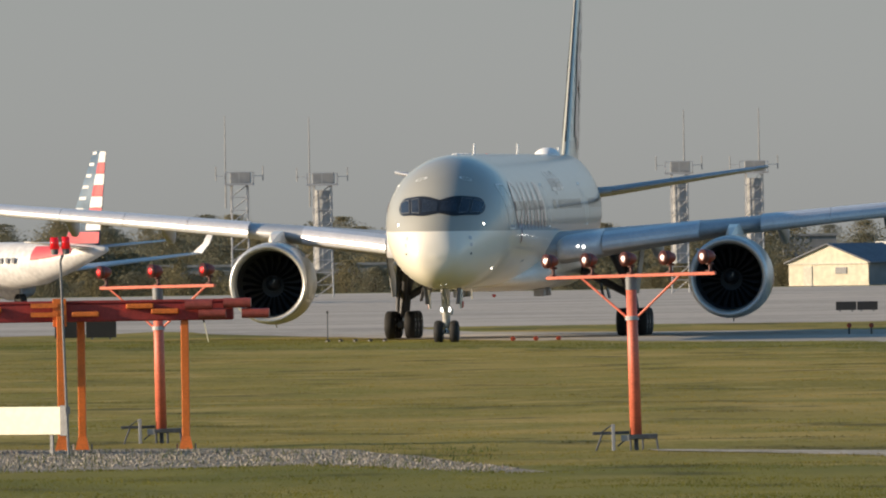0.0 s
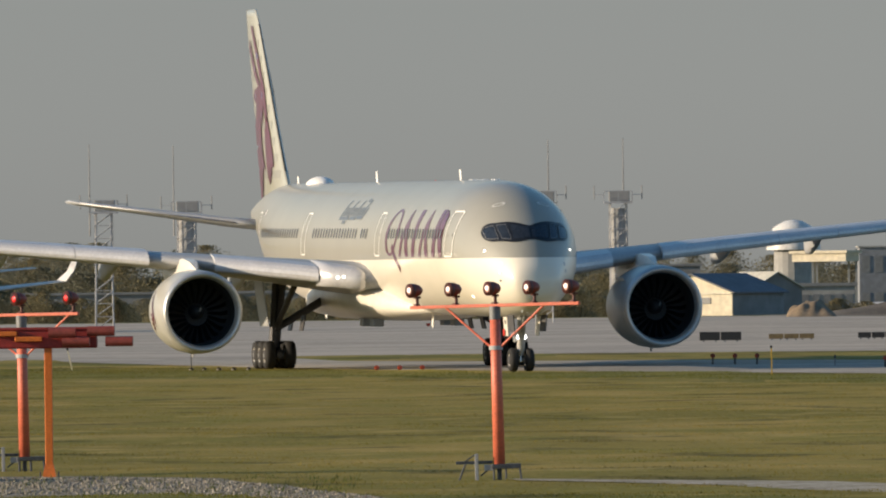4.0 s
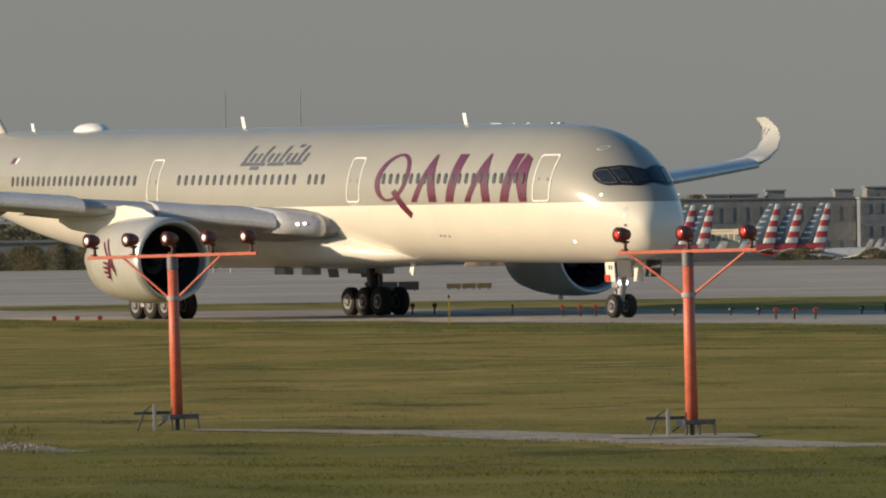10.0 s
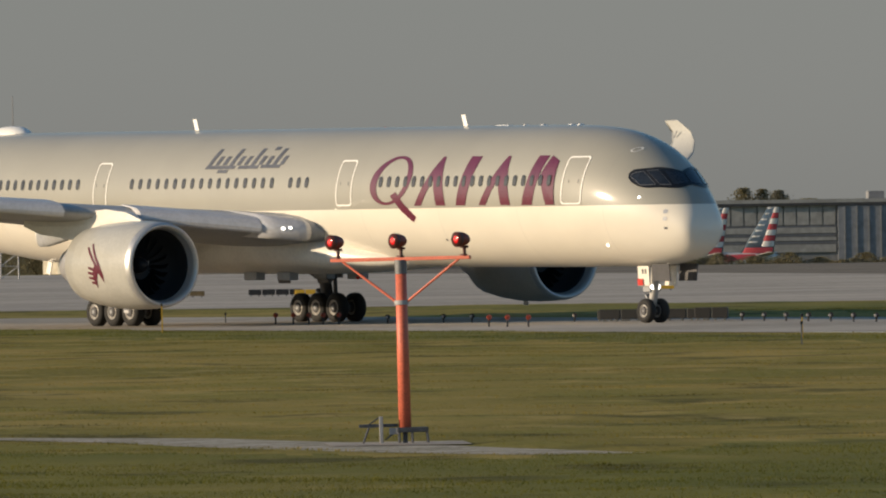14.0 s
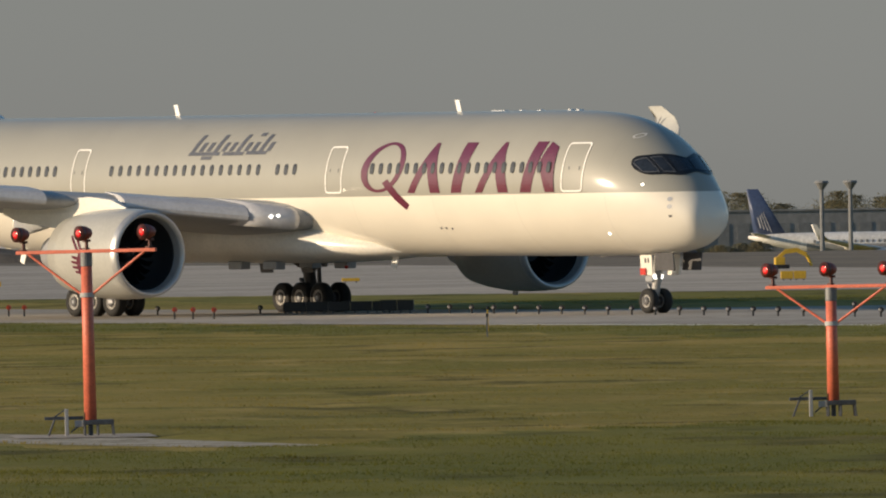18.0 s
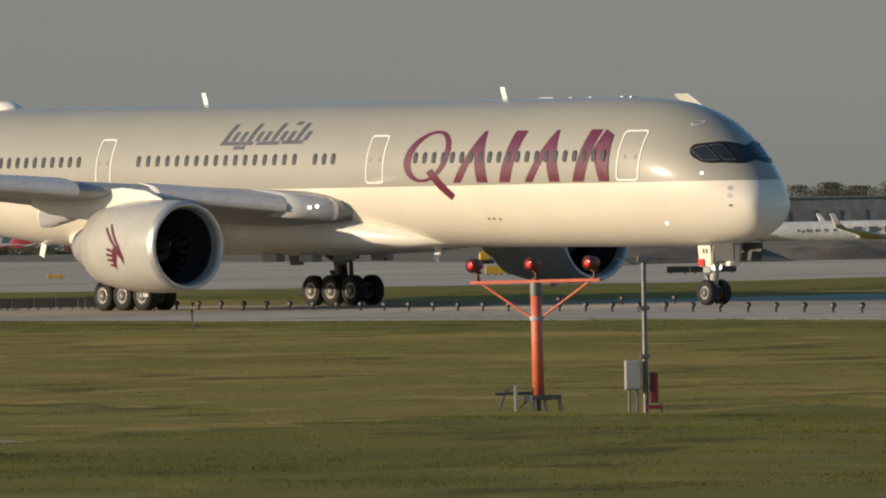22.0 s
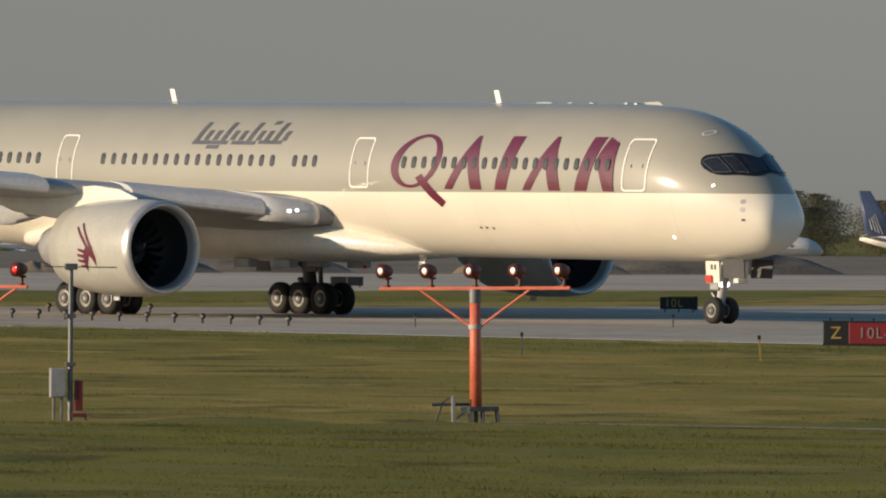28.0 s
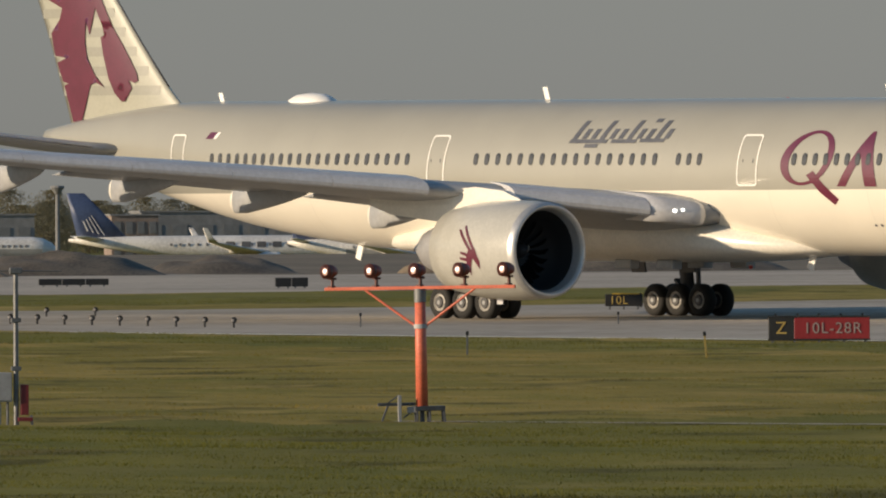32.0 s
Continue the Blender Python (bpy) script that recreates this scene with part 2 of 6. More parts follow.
# ---- building blocks ----
def part(name, bm, material, parent=None, label="", smooth=False, m=None):
    """Links a bmesh as one mesh object under a thing or a part."""
    me = bpy.data.meshes.new(name)
    bmesh.ops.recalc_face_normals(bm, faces=bm.faces[:])
    bm.to_mesh(me)
    bm.free()
    for mt in (material if isinstance(material, (list, tuple)) else [material]):
        me.materials.append(mt)
    if smooth:
        for p in me.polygons:
            p.use_smooth = True
    ob = new(name, me)
    if parent:
        ob.parent = parent
    if m is not None:
        ob.matrix_basis = m
    if label:
        tagged(ob, label)
    return ob


def again(name, ob, parent, m):
    """One more piece on the mesh of ob."""
    o = new(name, ob.data)
    o.parent = parent
    o.matrix_basis = m
    return o


def root(name, m, label, category, group="", kind=""):
    ob = new(name)
    ob.empty_display_size = 0.5
    ob.matrix_basis = m
    return tagged(ob, label, category, group, kind)


def add_box(bm, x, y, z, sx, sy, sz, rz=0.0, bevel=0.0, rx=0.0, ry=0.0):
    """A box centred at x, y, z."""
    m = Matrix.LocRotScale((x, y, z), Euler((radians(rx), radians(ry), radians(rz))), (sx, sy, sz))
    r = bmesh.ops.create_cube(bm, size=1.0, matrix=m)
    if bevel:
        es = list({e for v in r["verts"] for e in v.link_edges})
        bmesh.ops.bevel(bm, geom=es, offset=bevel, segments=2, affect="EDGES", profile=0.5)
    return bm


def box(x, y, z, sx, sy, sz, rz=0.0, bevel=0.0, rx=0.0, ry=0.0):
    return add_box(bmesh.new(), x, y, z, sx, sy, sz, rz, bevel, rx, ry)


def add_rod(bm, a, b, r1, r2=None, seg=12):
    """A round rod from a to b."""
    a, b = Vector(a), Vector(b)
    d = b - a
    q = d.to_track_quat("Z", "Y").to_matrix().to_4x4()
    bmesh.ops.create_cone(bm, cap_ends=True, segments=seg, radius1=r1, radius2=r1 if r2 is None else r2, depth=d.length,
                          matrix=Matrix.Translation((a + b) / 2) @ q)
    return bm


def rod(a, b, r1, r2=None, seg=12):
    return add_rod(bmesh.new(), a, b, r1, r2, seg)


def loft(rings, cap=True, close=True):
    """A skin over rings of equally many points."""
    bm = bmesh.new()
    vs = [[bm.verts.new(p) for p in ring] for ring in rings]
    n = len(rings[0])
    for a, b in zip(vs, vs[1:]):
        for i in range(n if close else n - 1):
            j = (i + 1) % n
            bm.faces.new((a[i], a[j], b[j], b[i]))
    if cap:
        for ring in (vs[0], vs[-1]):
            if len({tuple(round(c, 4) for c in v.co) for v in ring}) > 2:
                bm.faces.new(ring)
    bmesh.ops.remove_doubles(bm, verts=bm.verts[:], dist=0.0005)
    return bm


def lathe(profile, seg=40, axis="x"):
    """A body of rotation about x from (x, r) pairs."""
    return loft([[(x, r * math.cos(2 * math.pi * i / seg), r * math.sin(2 * math.pi * i / seg)) for i in range(seg)] for x, r in profile], cap=False)


def interp(x, table):
    """Smooth interpolation in rows of (x, value)."""
    if x <= table[0][0]:
        return table[0][1]
    for k in range(len(table) - 1):
        (x0, y0), (x1, y1) = table[k], table[k + 1]
        if x <= x1:
            def slope(i):
                if i <= 0 or i >= len(table) - 1:
                    i0, i1 = max(i - 1, 0), min(i + 1, len(table) - 1)
                else:
                    i0, i1 = i - 1, i + 1
                return (table[i1][1] - table[i0][1]) / (table[i1][0] - table[i0][0])
            h, s = x1 - x0, (x - x0) / (x1 - x0)
            m0, m1 = slope(k) * h, slope(k + 1) * h
            lim = 3 * abs(y1 - y0)
            m0, m1 = max(-lim, min(lim, m0)), max(-lim, min(lim, m1))
            return (2 * s**3 - 3 * s**2 + 1) * y0 + (s**3 - 2 * s**2 + s) * m0 + (-2 * s**3 + 3 * s**2) * y1 + (s**3 - s**2) * m1
    return table[-1][1]


def poly(points, cuts=0.0):
    """A flat sheet from an outline in (x, z), cut into strips along z."""
    bm = bmesh.new()
    vs = [bm.verts.new((p[0], 0, p[1])) for p in points]
    es = [bm.edges.new((vs[i], vs[(i + 1) % len(vs)])) for i in range(len(vs))]
    bmesh.ops.triangle_fill(bm, use_beauty=True, edges=es)
    if cuts:
        z0, z1 = min(p[1] for p in points), max(p[1] for p in points)
        z = math.floor(z0 / cuts) * cuts + cuts
        while z < z1:
            bmesh.ops.bisect_plane(bm, geom=bm.verts[:] + bm.edges[:] + bm.faces[:], plane_co=(0, 0, z), plane_no=(0, 0, 1))
            z += cuts
    return bm


# ---- the airliner: x forward from the nose gear, y to its left, z up from the ground ----
NOSE_X = 4.02
TOP = [(0, 3.95), (0.05, 4.33), (0.2, 4.75), (0.7, 5.44), (1.6, 6.29), (2.6, 7.06), (3.6, 7.65), (5.1, 8.17), (6.6, 8.42), (8.6, 8.54), (12, 8.57), (60.5, 8.57), (64, 8.40), (68, 7.98), (71.6, 7.45)]
BOT = [(0, 3.95), (0.05, 3.6), (0.2, 3.25), (0.7, 2.86), (1.7, 2.60), (3.1, 2.46), (4.6, 2.42), (44.6, 2.42), (48.6, 2.52), (52.6, 2.85), (57.7, 3.52), (63, 4.6), (67, 5.55), (71.6, 6.75)]
WID = [(0, 0.0), (0.05, 0.5), (0.2, 0.92), (0.7, 1.27), (1.65, 1.76), (2.6, 2.15), (4.1, 2.60), (5.6, 2.84), (7.6, 2.97), (46.6, 2.98), (51.6, 2.82), (57.6, 2.25), (64.6, 1.25), (69.6, 0.6), (71.6, 0.32)]
MID = [(0, 3.95), (0.8, 4.2), (2.6, 4.75), (5.6, 5.25), (8.6, 5.48), (45.6, 5.48), (57.6, 5.9), (64, 6.5), (71.6, 7.1)]


def half_width(d, z):
    """Half the hull's width d metres behind the nose tip at height z."""
    zt, zb, w, zm = interp(d, TOP), interp(d, BOT), interp(d, WID), interp(d, MID)
    k = (z - zm) / (zt - zm) if z > zm else (zm - z) / max(zm - zb, 1e-6)
    return w * math.sqrt(max(0.0, 1 - min(1, abs(k)) ** 2))


def hull_rings(seg=64):
    ds = [0.003, 0.015, 0.05, 0.11, 0.2, 0.34, 0.52, 0.8, 1.15, 1.6, 2.1, 2.6, 3.2, 3.9, 4.7, 5.6, 6.6, 8, 10, 13] + list(range(17, 46, 4)) + [47, 49, 51, 53, 55, 57, 59, 61, 63, 65, 67, 69, 70.8, 71.6]
    rings = []
    for d in ds:
        zt, zb, w, zm = interp(d, TOP), interp(d, BOT), interp(d, WID), interp(d, MID)
        ring = []
        for i in range(seg):
            a = 2 * math.pi * i / seg
            s = math.sin(a)
            ring.append((NOSE_X - d, w * math.cos(a), zm + s * ((zt - zm) if s > 0 else (zm - zb))))
        rings.append(ring)
    return rings


def on_hull(bm, side, lift=0.012):
    """Lays a sheet drawn in (x, z) onto the hull's side."""
    for v in bm.verts:
        v.co.y = side * (half_width(NOSE_X - v.co.x, v.co.z) + lift)
    return bm


def ring_poly(outer, inner):
    """A band between two outlines of equally many (x, z) points, as a bmesh."""
    bm = bmesh.new()
    a = [bm.verts.new((p[0], 0, p[1])) for p in outer]
    b = [bm.verts.new((p[0], 0, p[1])) for p in inner]
    n = len(a)
    for i in range(n):
        j = (i + 1) % n
        bm.faces.new((a[i], a[j], b[j], b[i]))
    return bm


def rounded(x0, z0, x1, z1, r, n=6):
    pts = []
    for cx, cz, a0 in ((x1 - r, z1 - r, 0), (x0 + r, z1 - r, 90), (x0 + r, z0 + r, 180), (x1 - r, z0 + r, 270)):
        for i in range(n):
            a = radians(a0 + 90 * i / (n - 1))
            pts.append((cx + r * math.cos(a), cz + r * math.sin(a)))
    out = []
    for i in range(len(pts)):      # add points on the straight sides so that the outline follows the hull
        p, q = pts[i], pts[(i + 1) % len(pts)]
        out.append(p)
        k = int(abs(q[1] - p[1]) / 0.2)
        for j in range(1, k + 1):
            f = j / (k + 1)
            out.append((p[0] + (q[0] - p[0]) * f, p[1] + (q[1] - p[1]) * f))
    return out


def foil(le, te, y, z, thick, n=9, twist=0.0):
    """A wing section ring from leading edge x to trailing edge x at span place y and height z."""
    c = le - te
    up, lo = [], []
    for i in range(n + 1):
        u = (i / n) ** 1.6
        t = thick * c * 5 * (0.2969 * math.sqrt(u) - 0.126 * u - 0.3516 * u * u + 0.2843 * u**3 - 0.1036 * u**4)
        zz = z - twist * u * c
        up.append((le - u * c, y, zz + t * 1.1))
        lo.append((le - u * c, y, zz - t * 0.9))
    return up + lo[-2:0:-1]


WING = [  # span place, leading edge, trailing edge, height, thickness
    (2.0, -20.3, -35.6, 3.98, 0.105), (3.2, -21.0, -35.6, 4.05, 0.105), (6.5, -23.3, -36.0, 4.45, 0.092), (10.6, -26.2, -36.6, 4.90, 0.082),
    (16.0, -29.7, -38.2, 5.40, 0.080), (22.0, -33.4, -40.2, 5.98, 0.078), (27.5, -36.8, -42.0, 6.5, 0.078), (30.0, -38.2, -42.6, 6.75, 0.080)]
TIP = [(30.0, -38.2, -42.6, 6.75, 0.090), (31.0, -38.95, -42.1, 7.0, 0.085), (31.8, -39.5, -41.75, 7.45, 0.08), (32.25, -40.0, -41.85, 7.95, 0.075), (32.45, -40.6, -42.15, 8.45, 0.07), (32.4, -41.55, -42.6, 8.98, 0.06)]


def wing_at(y):
    return tuple(interp(y, [(w[0], w[k]) for w in WING]) for k in (1, 2, 3, 4))


def slat(y0, y1, n=8):
    """A leading-edge slat, hung a little ahead of and below the wing's nose."""
    rings = []
    for i in range(n + 1):
        y = y0 + (y1 - y0) * i / n
        le, te, z, th = wing_at(abs(y))
        c = le - te
        w, k = 0.085 * c + 0.25, 1.04 - 0.017 * abs(y)
        rings.append([
            (le + 0.20, y, z - 0.34 * k), (le + 0.32, y, z - 0.26 * k), (le + 0.37, y, z - 0.10 * k), (le + 0.34, y, z + 0.08 * k), (le + 0.22, y, z + 0.25 * k), (le - 0.05, y, z + 0.41 * k), (le - 0.5 * w, y, z + 0.52 * k), (le - w, y, z + 0.60 * k),
            (le - w, y, z + 0.55 * k), (le - 0.4 * w, y, z + 0.40 * k), (le + 0.02, y, z + 0.05), (le + 0.10, y, z - 0.33 * k)])
    return loft(rings)


def rise(x):
    return 0.0063 * max(0.0, -x - 4)


def airliner():
    plane = root("airliner", Matrix(), "long wide-body airliner, pale grey above and cream below, taxiing", "airplane")
    hull = part("fuselage", loft(hull_rings()), HULL, plane, "pale grey over cream fuselage", True)
    # belly fairing round the wing root
    rings = []
    for x, w, b, t in ((-15.5, 0.3, 2.55, 2.8), (-17.5, 1.9, 2.36, 3.2), (-20, 2.6, 2.20, 3.6), (-23, 3.05, 2.10, 4.2), (-28, 3.25, 2.08, 4.4), (-34, 3.2, 2.1, 4.2), (-38, 2.85, 2.2, 3.8), (-42, 1.9, 2.42, 3.2), (-44, 0.4, 2.6, 2.8)):
        ring = []
        for i in range(28):
            a = 2 * math.pi * i / 28
            c, s = math.cos(a), math.sin(a)
            ring.append((x, w * math.copysign(abs(c) ** 0.62, c), (t + b) / 2 + (t - b) / 2 * math.copysign(abs(s) ** 0.75, s)))
        rings.append(ring)
    part("belly_fairing", loft(rings), WHITE, hull, smooth=True)
    # cockpit mask wrapped round the nose
    for name, y0, y1, zl, zh, material, lift in (("cockpit_mask", -2.22, 2.22, 0.0, 0.0, SEAL, 0.010),):
        bm = bmesh.new()
        grid = []
        nu, nv = 48, 8
        for i in range(nu + 1):
            u = -1 + 2 * i / nu
            y = 1.93 * u
            k = abs(u)
            lo = 5.84 - 0.09 * math.sin(min(1, k / 0.75) * math.pi / 2) + 0.03 * math.cos(k * 9)
            hi = 6.46 + 0.18 * math.sin(min(1, k / 0.45) * math.pi / 2) - 0.11 * max(0.0, (k - 0.5) / 0.5)
            if k > 0.80:
                e = math.sqrt(max(0.0, 1 - ((k - 0.80) / 0.205) ** 2))
                lo, hi = 6.10 + (lo - 6.10) * e, 6.10 + (hi - 6.10) * e
            col = []
            for j in range(nv + 1):
                z = lo + (hi - lo) * j / nv
                a, b = 0.0, 9.0
                for _ in range(40):
                    d = (a + b) / 2
                    if half_width(d, z) * (1 if interp(d, TOP) > z else 0) < abs(y) or interp(d, TOP) <= z:
                        a = d
                    else:
                        b = d
                col.append(bm.verts.new((NOSE_X - b + 0.02, y * 1.006, z + 0.008)))
            grid.append(col)
        for i in range(nu):
            for j in range(nv):
                bm.faces.new((grid[i][j], grid[i + 1][j], grid[i + 1][j + 1], grid[i][j + 1]))
        mask = part(name, bm, material, plane, "black cockpit window surround", True)
        # six panes set into the mask, the side panes in pale frames
        def on_mask(u, v, lift):
            k, jj = (u + 1) / 2 * nu, v * nv
            i0, j0 = min(nu - 1, int(k)), min(nv - 1, int(jj))
            fu, fv = k - i0, jj - j0
            c = [mask.data.vertices[(i0 + di) * (nv + 1) + j0 + dj].co for di in (0, 1) for dj in (0, 1)]
            p = (c[0] * (1 - fu) + c[2] * fu) * (1 - fv) + (c[1] * (1 - fu) + c[3] * fu) * fv
            return p.x + lift, p.y * (1 + lift * 0.35), p.z + lift * 0.5
        for a, b, v0, v1, lean in ((0.03, 0.40, 0.16, 0.84, 0.0), (0.47, 0.67, 0.12, 0.88, -0.035), (0.72, 0.955, 0.12, 0.86, -0.03)):
            for s in (-1, 1):
                def corner(f, v):
                    return s * min(0.97, a + (b - a) * f + lean * (0.5 - v) * 2)
                bm = bmesh.new()
                g2 = [[bm.verts.new(on_mask(corner(i / 8, v0 + (v1 - v0) * j / 4), v0 + (v1 - v0) * j / 4, 0.012)) for j in range(5)] for i in range(9)]
                for i in range(8):
                    for j in range(4):
                        bm.faces.new((g2[i][j], g2[i + 1][j], g2[i + 1][j + 1], g2[i][j + 1]))
                part("windscreen_pane", bm, GLASS_DARK, mask, smooth=True)
                if a > 0.42:
                    ring = [(i / 8, 0.0) for i in range(8)] + [(1.0, j / 4) for j in range(4)] + [(1 - i / 8, 1.0) for i in range(8)] + [(0.0, 1 - j / 4) for j in range(4)]
                    bm = bmesh.new()
                    outer, inner = ([bm.verts.new(on_mask(corner(0.5 + (q - 0.5) * z, v0 + (v1 - v0) * (0.5 + (w - 0.5) * z)), v0 + (v1 - v0) * (0.5 + (w - 0.5) * z), 0.022)) for q, w in ring] for z in (1.0, 0.91))
                    for i in range(len(ring)):
                        j = (i + 1) % len(ring)
                        bm.faces.new((outer[i], outer[j], inner[j], inner[i]))
                    part("pane_frame", bm, STEEL, mask, "thin pale frame")
    for side in (-1, 1):
        # cabin doors
        for xr, wdt, zt in ((-1.25, 1.30, 7.18), (-18.05, 1.20, 7.14), (-37.35, 1.10, 7.14), (-55.75, 1.05, 7.2)):
            z0 = 5.12
            outer, inner = rounded(xr - wdt, z0, xr, zt, 0.16), rounded(xr - wdt + 0.065, z0 + 0.065, xr - 0.065, zt - 0.065, 0.13)
            door = part("cabin_door", on_hull(ring_poly(outer, inner), side, 0.014), LINE_WHITE, plane, "cabin door outlined in white")
            part("door_handle", on_hull(poly(rounded(xr - 0.30, 6.02, xr - 0.24, 6.18, 0.025), 0.1), side, 0.016), SCRIPT_GREY, door)
            part("door_handle", on_hull(poly(rounded(xr - 0.90, 6.05, xr - 0.85, 6.17, 0.02), 0.1), side, 0.016), SCRIPT_GREY, door)
        # cabin windows
        w0 = None
        for a, b, n in ((-3.4, -15.9, 21), (-21.56, -22.83, 3), (-24.27, -35.38, 17), (-39.77, -53.47, 22)):
            for i in range(n):
                x = a + (b - a) * i / (n - 1)
                if x < -42:
                    part("cabin_window", on_hull(poly(rounded(x - 0.135, 5.93, x + 0.135, 6.41, 0.13), 0.1), side, 0.020), PORT, plane)
                elif w0 is None:
                    w0 = part("cabin_window", on_hull(poly(rounded(-30.135, 5.93, -29.865, 6.41, 0.13), 0.1), side, 0.020), PORT, plane)
                    w0.location = (x + 30, 0, rise(x) - rise(-30))
                else:
                    again("cabin_window", w0, plane, Matrix.Translation((x + 30, 0, rise(x) - rise(-30))))
        # title in plain maroon shapes: a ring with a stroke, wedges, a bar with a cap
        f = -side       # the shapes run towards the nose on the right side
        def tx(u):      # u from 0 at the title's start to 13.7 at its end
            return (-16.66 + u) if side < 0 else (-2.96 - u)
        def shape(points, name="title_shape"):
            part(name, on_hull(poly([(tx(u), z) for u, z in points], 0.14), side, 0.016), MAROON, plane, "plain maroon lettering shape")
        n = 40
        o, q = [], []
        for i in range(n):
            a = 2 * math.pi * i / n
            lean = 0.30
            zz = math.sin(a)
            o.append((tx(1.52 + 1.50 * math.cos(a) + lean * zz), 6.22 + 1.07 * zz))
            q.append((tx(1.52 + (1.02 if math.cos(a) < 0 else 1.12) * math.cos(a) + lean * zz * 0.93), 6.22 + 0.95 * zz))
        part("title_shape", on_hull(ring_poly(o, q), side, 0.016), MAROON, plane, "plain maroon ring shape")
        shape([(1.55, 5.55), (1.95, 5.72), (2.55, 5.20), (3.35, 4.62), (3.05, 4.40), (2.35, 4.86)])
        for u in (3.35, 8.15):
            shape([(u, 5.12), (u + 0.50, 5.12), (u + 1.35, 6.25), (u + 1.62, 5.12), (u + 2.32, 5.12), (u + 1.80, 7.24), (u + 1.60, 7.24)])
        shape([(6.45, 5.12), (7.15, 5.12), (7.85, 7.24), (7.05, 7.24)])
        shape([(11.30, 5.12), (12.05, 5.12), (12.75, 7.24), (12.0, 7.24)])
        shape([(12.55, 6.42), (13.05, 5.12), (13.66, 5.12), (13.55, 7.0), (12.95, 7.24)])
        # second line of script as a run of plain slanted bars
        for k in range(11):
            u = 0.35 + 0.56 * k
            z0, z1 = (6.95, 7.35) if k % 3 else (6.85, 7.68)
            sl = 0.42
            pts = [(uu + sl * (z - 7.0), z) for uu, z in ((u, z0), (u + 0.30, z0), (u + 0.30, z1), (u, z1))]
            part("script_bar", on_hull(poly([((-30.0 + u) if side < 0 else (-23.2 - u), z + 0.02) for u, z in pts], 0.12), side, 0.016), SCRIPT_GREY, plane, "plain dark grey lettering bar")
        for a, b, z in ((0.2, 2.5, 6.80), (2.75, 4.3, 6.80), (4.5, 6.0, 6.83), (1.2, 2.0, 6.62), (4.9, 5.3, 7.62)):
            part("script_bar", on_hull(poly([((-30.0 + u) if side < 0 else (-23.2 - u), z + dz) for u, dz in ((a, 0), (b, 0), (b + 0.06, 0.15), (a + 0.06, 0.15))], 0.12), side, 0.018), SCRIPT_GREY, plane, "plain dark grey lettering bar")
        # flag and small marks
        part("flag_mark", on_hull(poly([(-54.2, 7.0), (-53.62, 7.0), (-53.4, 7.28), (-53.95, 7.28)], 0.15), side, 0.014), MAROON, plane)
        part("flag_mark", on_hull(poly([(-53.62, 7.0), (-53.38, 7.0), (-53.16, 7.28), (-53.4, 7.28)], 0.15), side, 0.014), LINE_WHITE, plane)
        for x, z in ((-11.7, 3.62), (-11.35, 3.62), (-10.95, 3.6), (2.98, 4.05)):
            part("static_port", on_hull(poly(rounded(x - 0.075, z - 0.045, x + 0.075, z + 0.045, 0.04, 4)), side, 0.013), SCRIPT_GREY, plane)
        for x, z in ((2.93, 4.76), (2.95, 4.45)):
            part("probe_plate", on_hull(poly(rounded(x - 0.09, z - 0.09, x + 0.09, z + 0.09, 0.085, 5)), side, 0.013), DULL_METAL, plane, "round metal probe plate")
        for x, z in ((-0.4, 3.35), (1.75, 5.38)):
            part("hull_lamp", on_hull(poly(rounded(x - 0.055, z - 0.055, x + 0.055, z + 0.055, 0.05, 5)), side, 0.02), LENS_NOSE, plane)
        # escape hatch outline above the flight deck
        ha, hb = ([(0.42 + 0.55 * k * u, 7.42 + 0.72 * k * v) for u, v in ((-0.34, -0.02), (-0.20, 0.10), (0.0, 0.13), (0.20, 0.10), (0.30, 0.0), (0.14, -0.12), (-0.04, -0.15), (-0.22, -0.12))] for k in (1.0, 0.80))
        part("escape_hatch", on_hull(ring_poly(ha, hb), side, 0.015), LINE_WHITE, plane)
        # wing
        s = side
        wing = part("wing", loft([foil(le, te, s * y, z, th) for y, le, te, z, th in WING]), WING_GREY, plane, "grey swept wing", True)
        part("winglet", loft([foil(le, te, s * y, z, th) for y, le, te, z, th in TIP]), NACELLE, wing, "curled pale wingtip", True)
        part("winglet_mark", poly([(-41.65, 8.05), (-41.56, 8.05), (-41.32, 8.36), (-41.42, 8.36)]), SCRIPT_GREY, wing, "small dark mark", m=pose(0, s * 32.22, 0))
        for y0, y1 in ((5.1, 9.4), (12.2, 15.34), (15.36, 18.68), (18.70, 22.02), (22.04, 25.62), (25.64, 29.6)):
            part("slat", slat(s * y0, s * y1), SLAT_PAINT, wing, "pale grey leading-edge slat")
        rings = []
        for y, out, k in ((5.04, 0.30, 1.0), (4.4, 0.32, 1.0), (3.8, 0.34, 1.0), (3.45, 0.30, 0.99), (3.22, 0.16, 0.93), (3.08, -0.08, 0.80), (3.0, -0.4, 0.6)):
            le, te, z, th = wing_at(y)
            rings.append([(le + out + dx, s * y, z + dz * k) for dx, dz in ((-3.0, -0.30), (-1.6, -0.46), (-0.35, -0.50), (-0.12, -0.42), (0.0, -0.18), (0.0, 0.10), (-0.14, 0.34), (-0.5, 0.50), (-1.4, 0.62), (-3.0, 0.72))])
        part("wing_root_fillet", loft(rings), SLAT_PAINT, wing, "pale grey wing root glove", True)
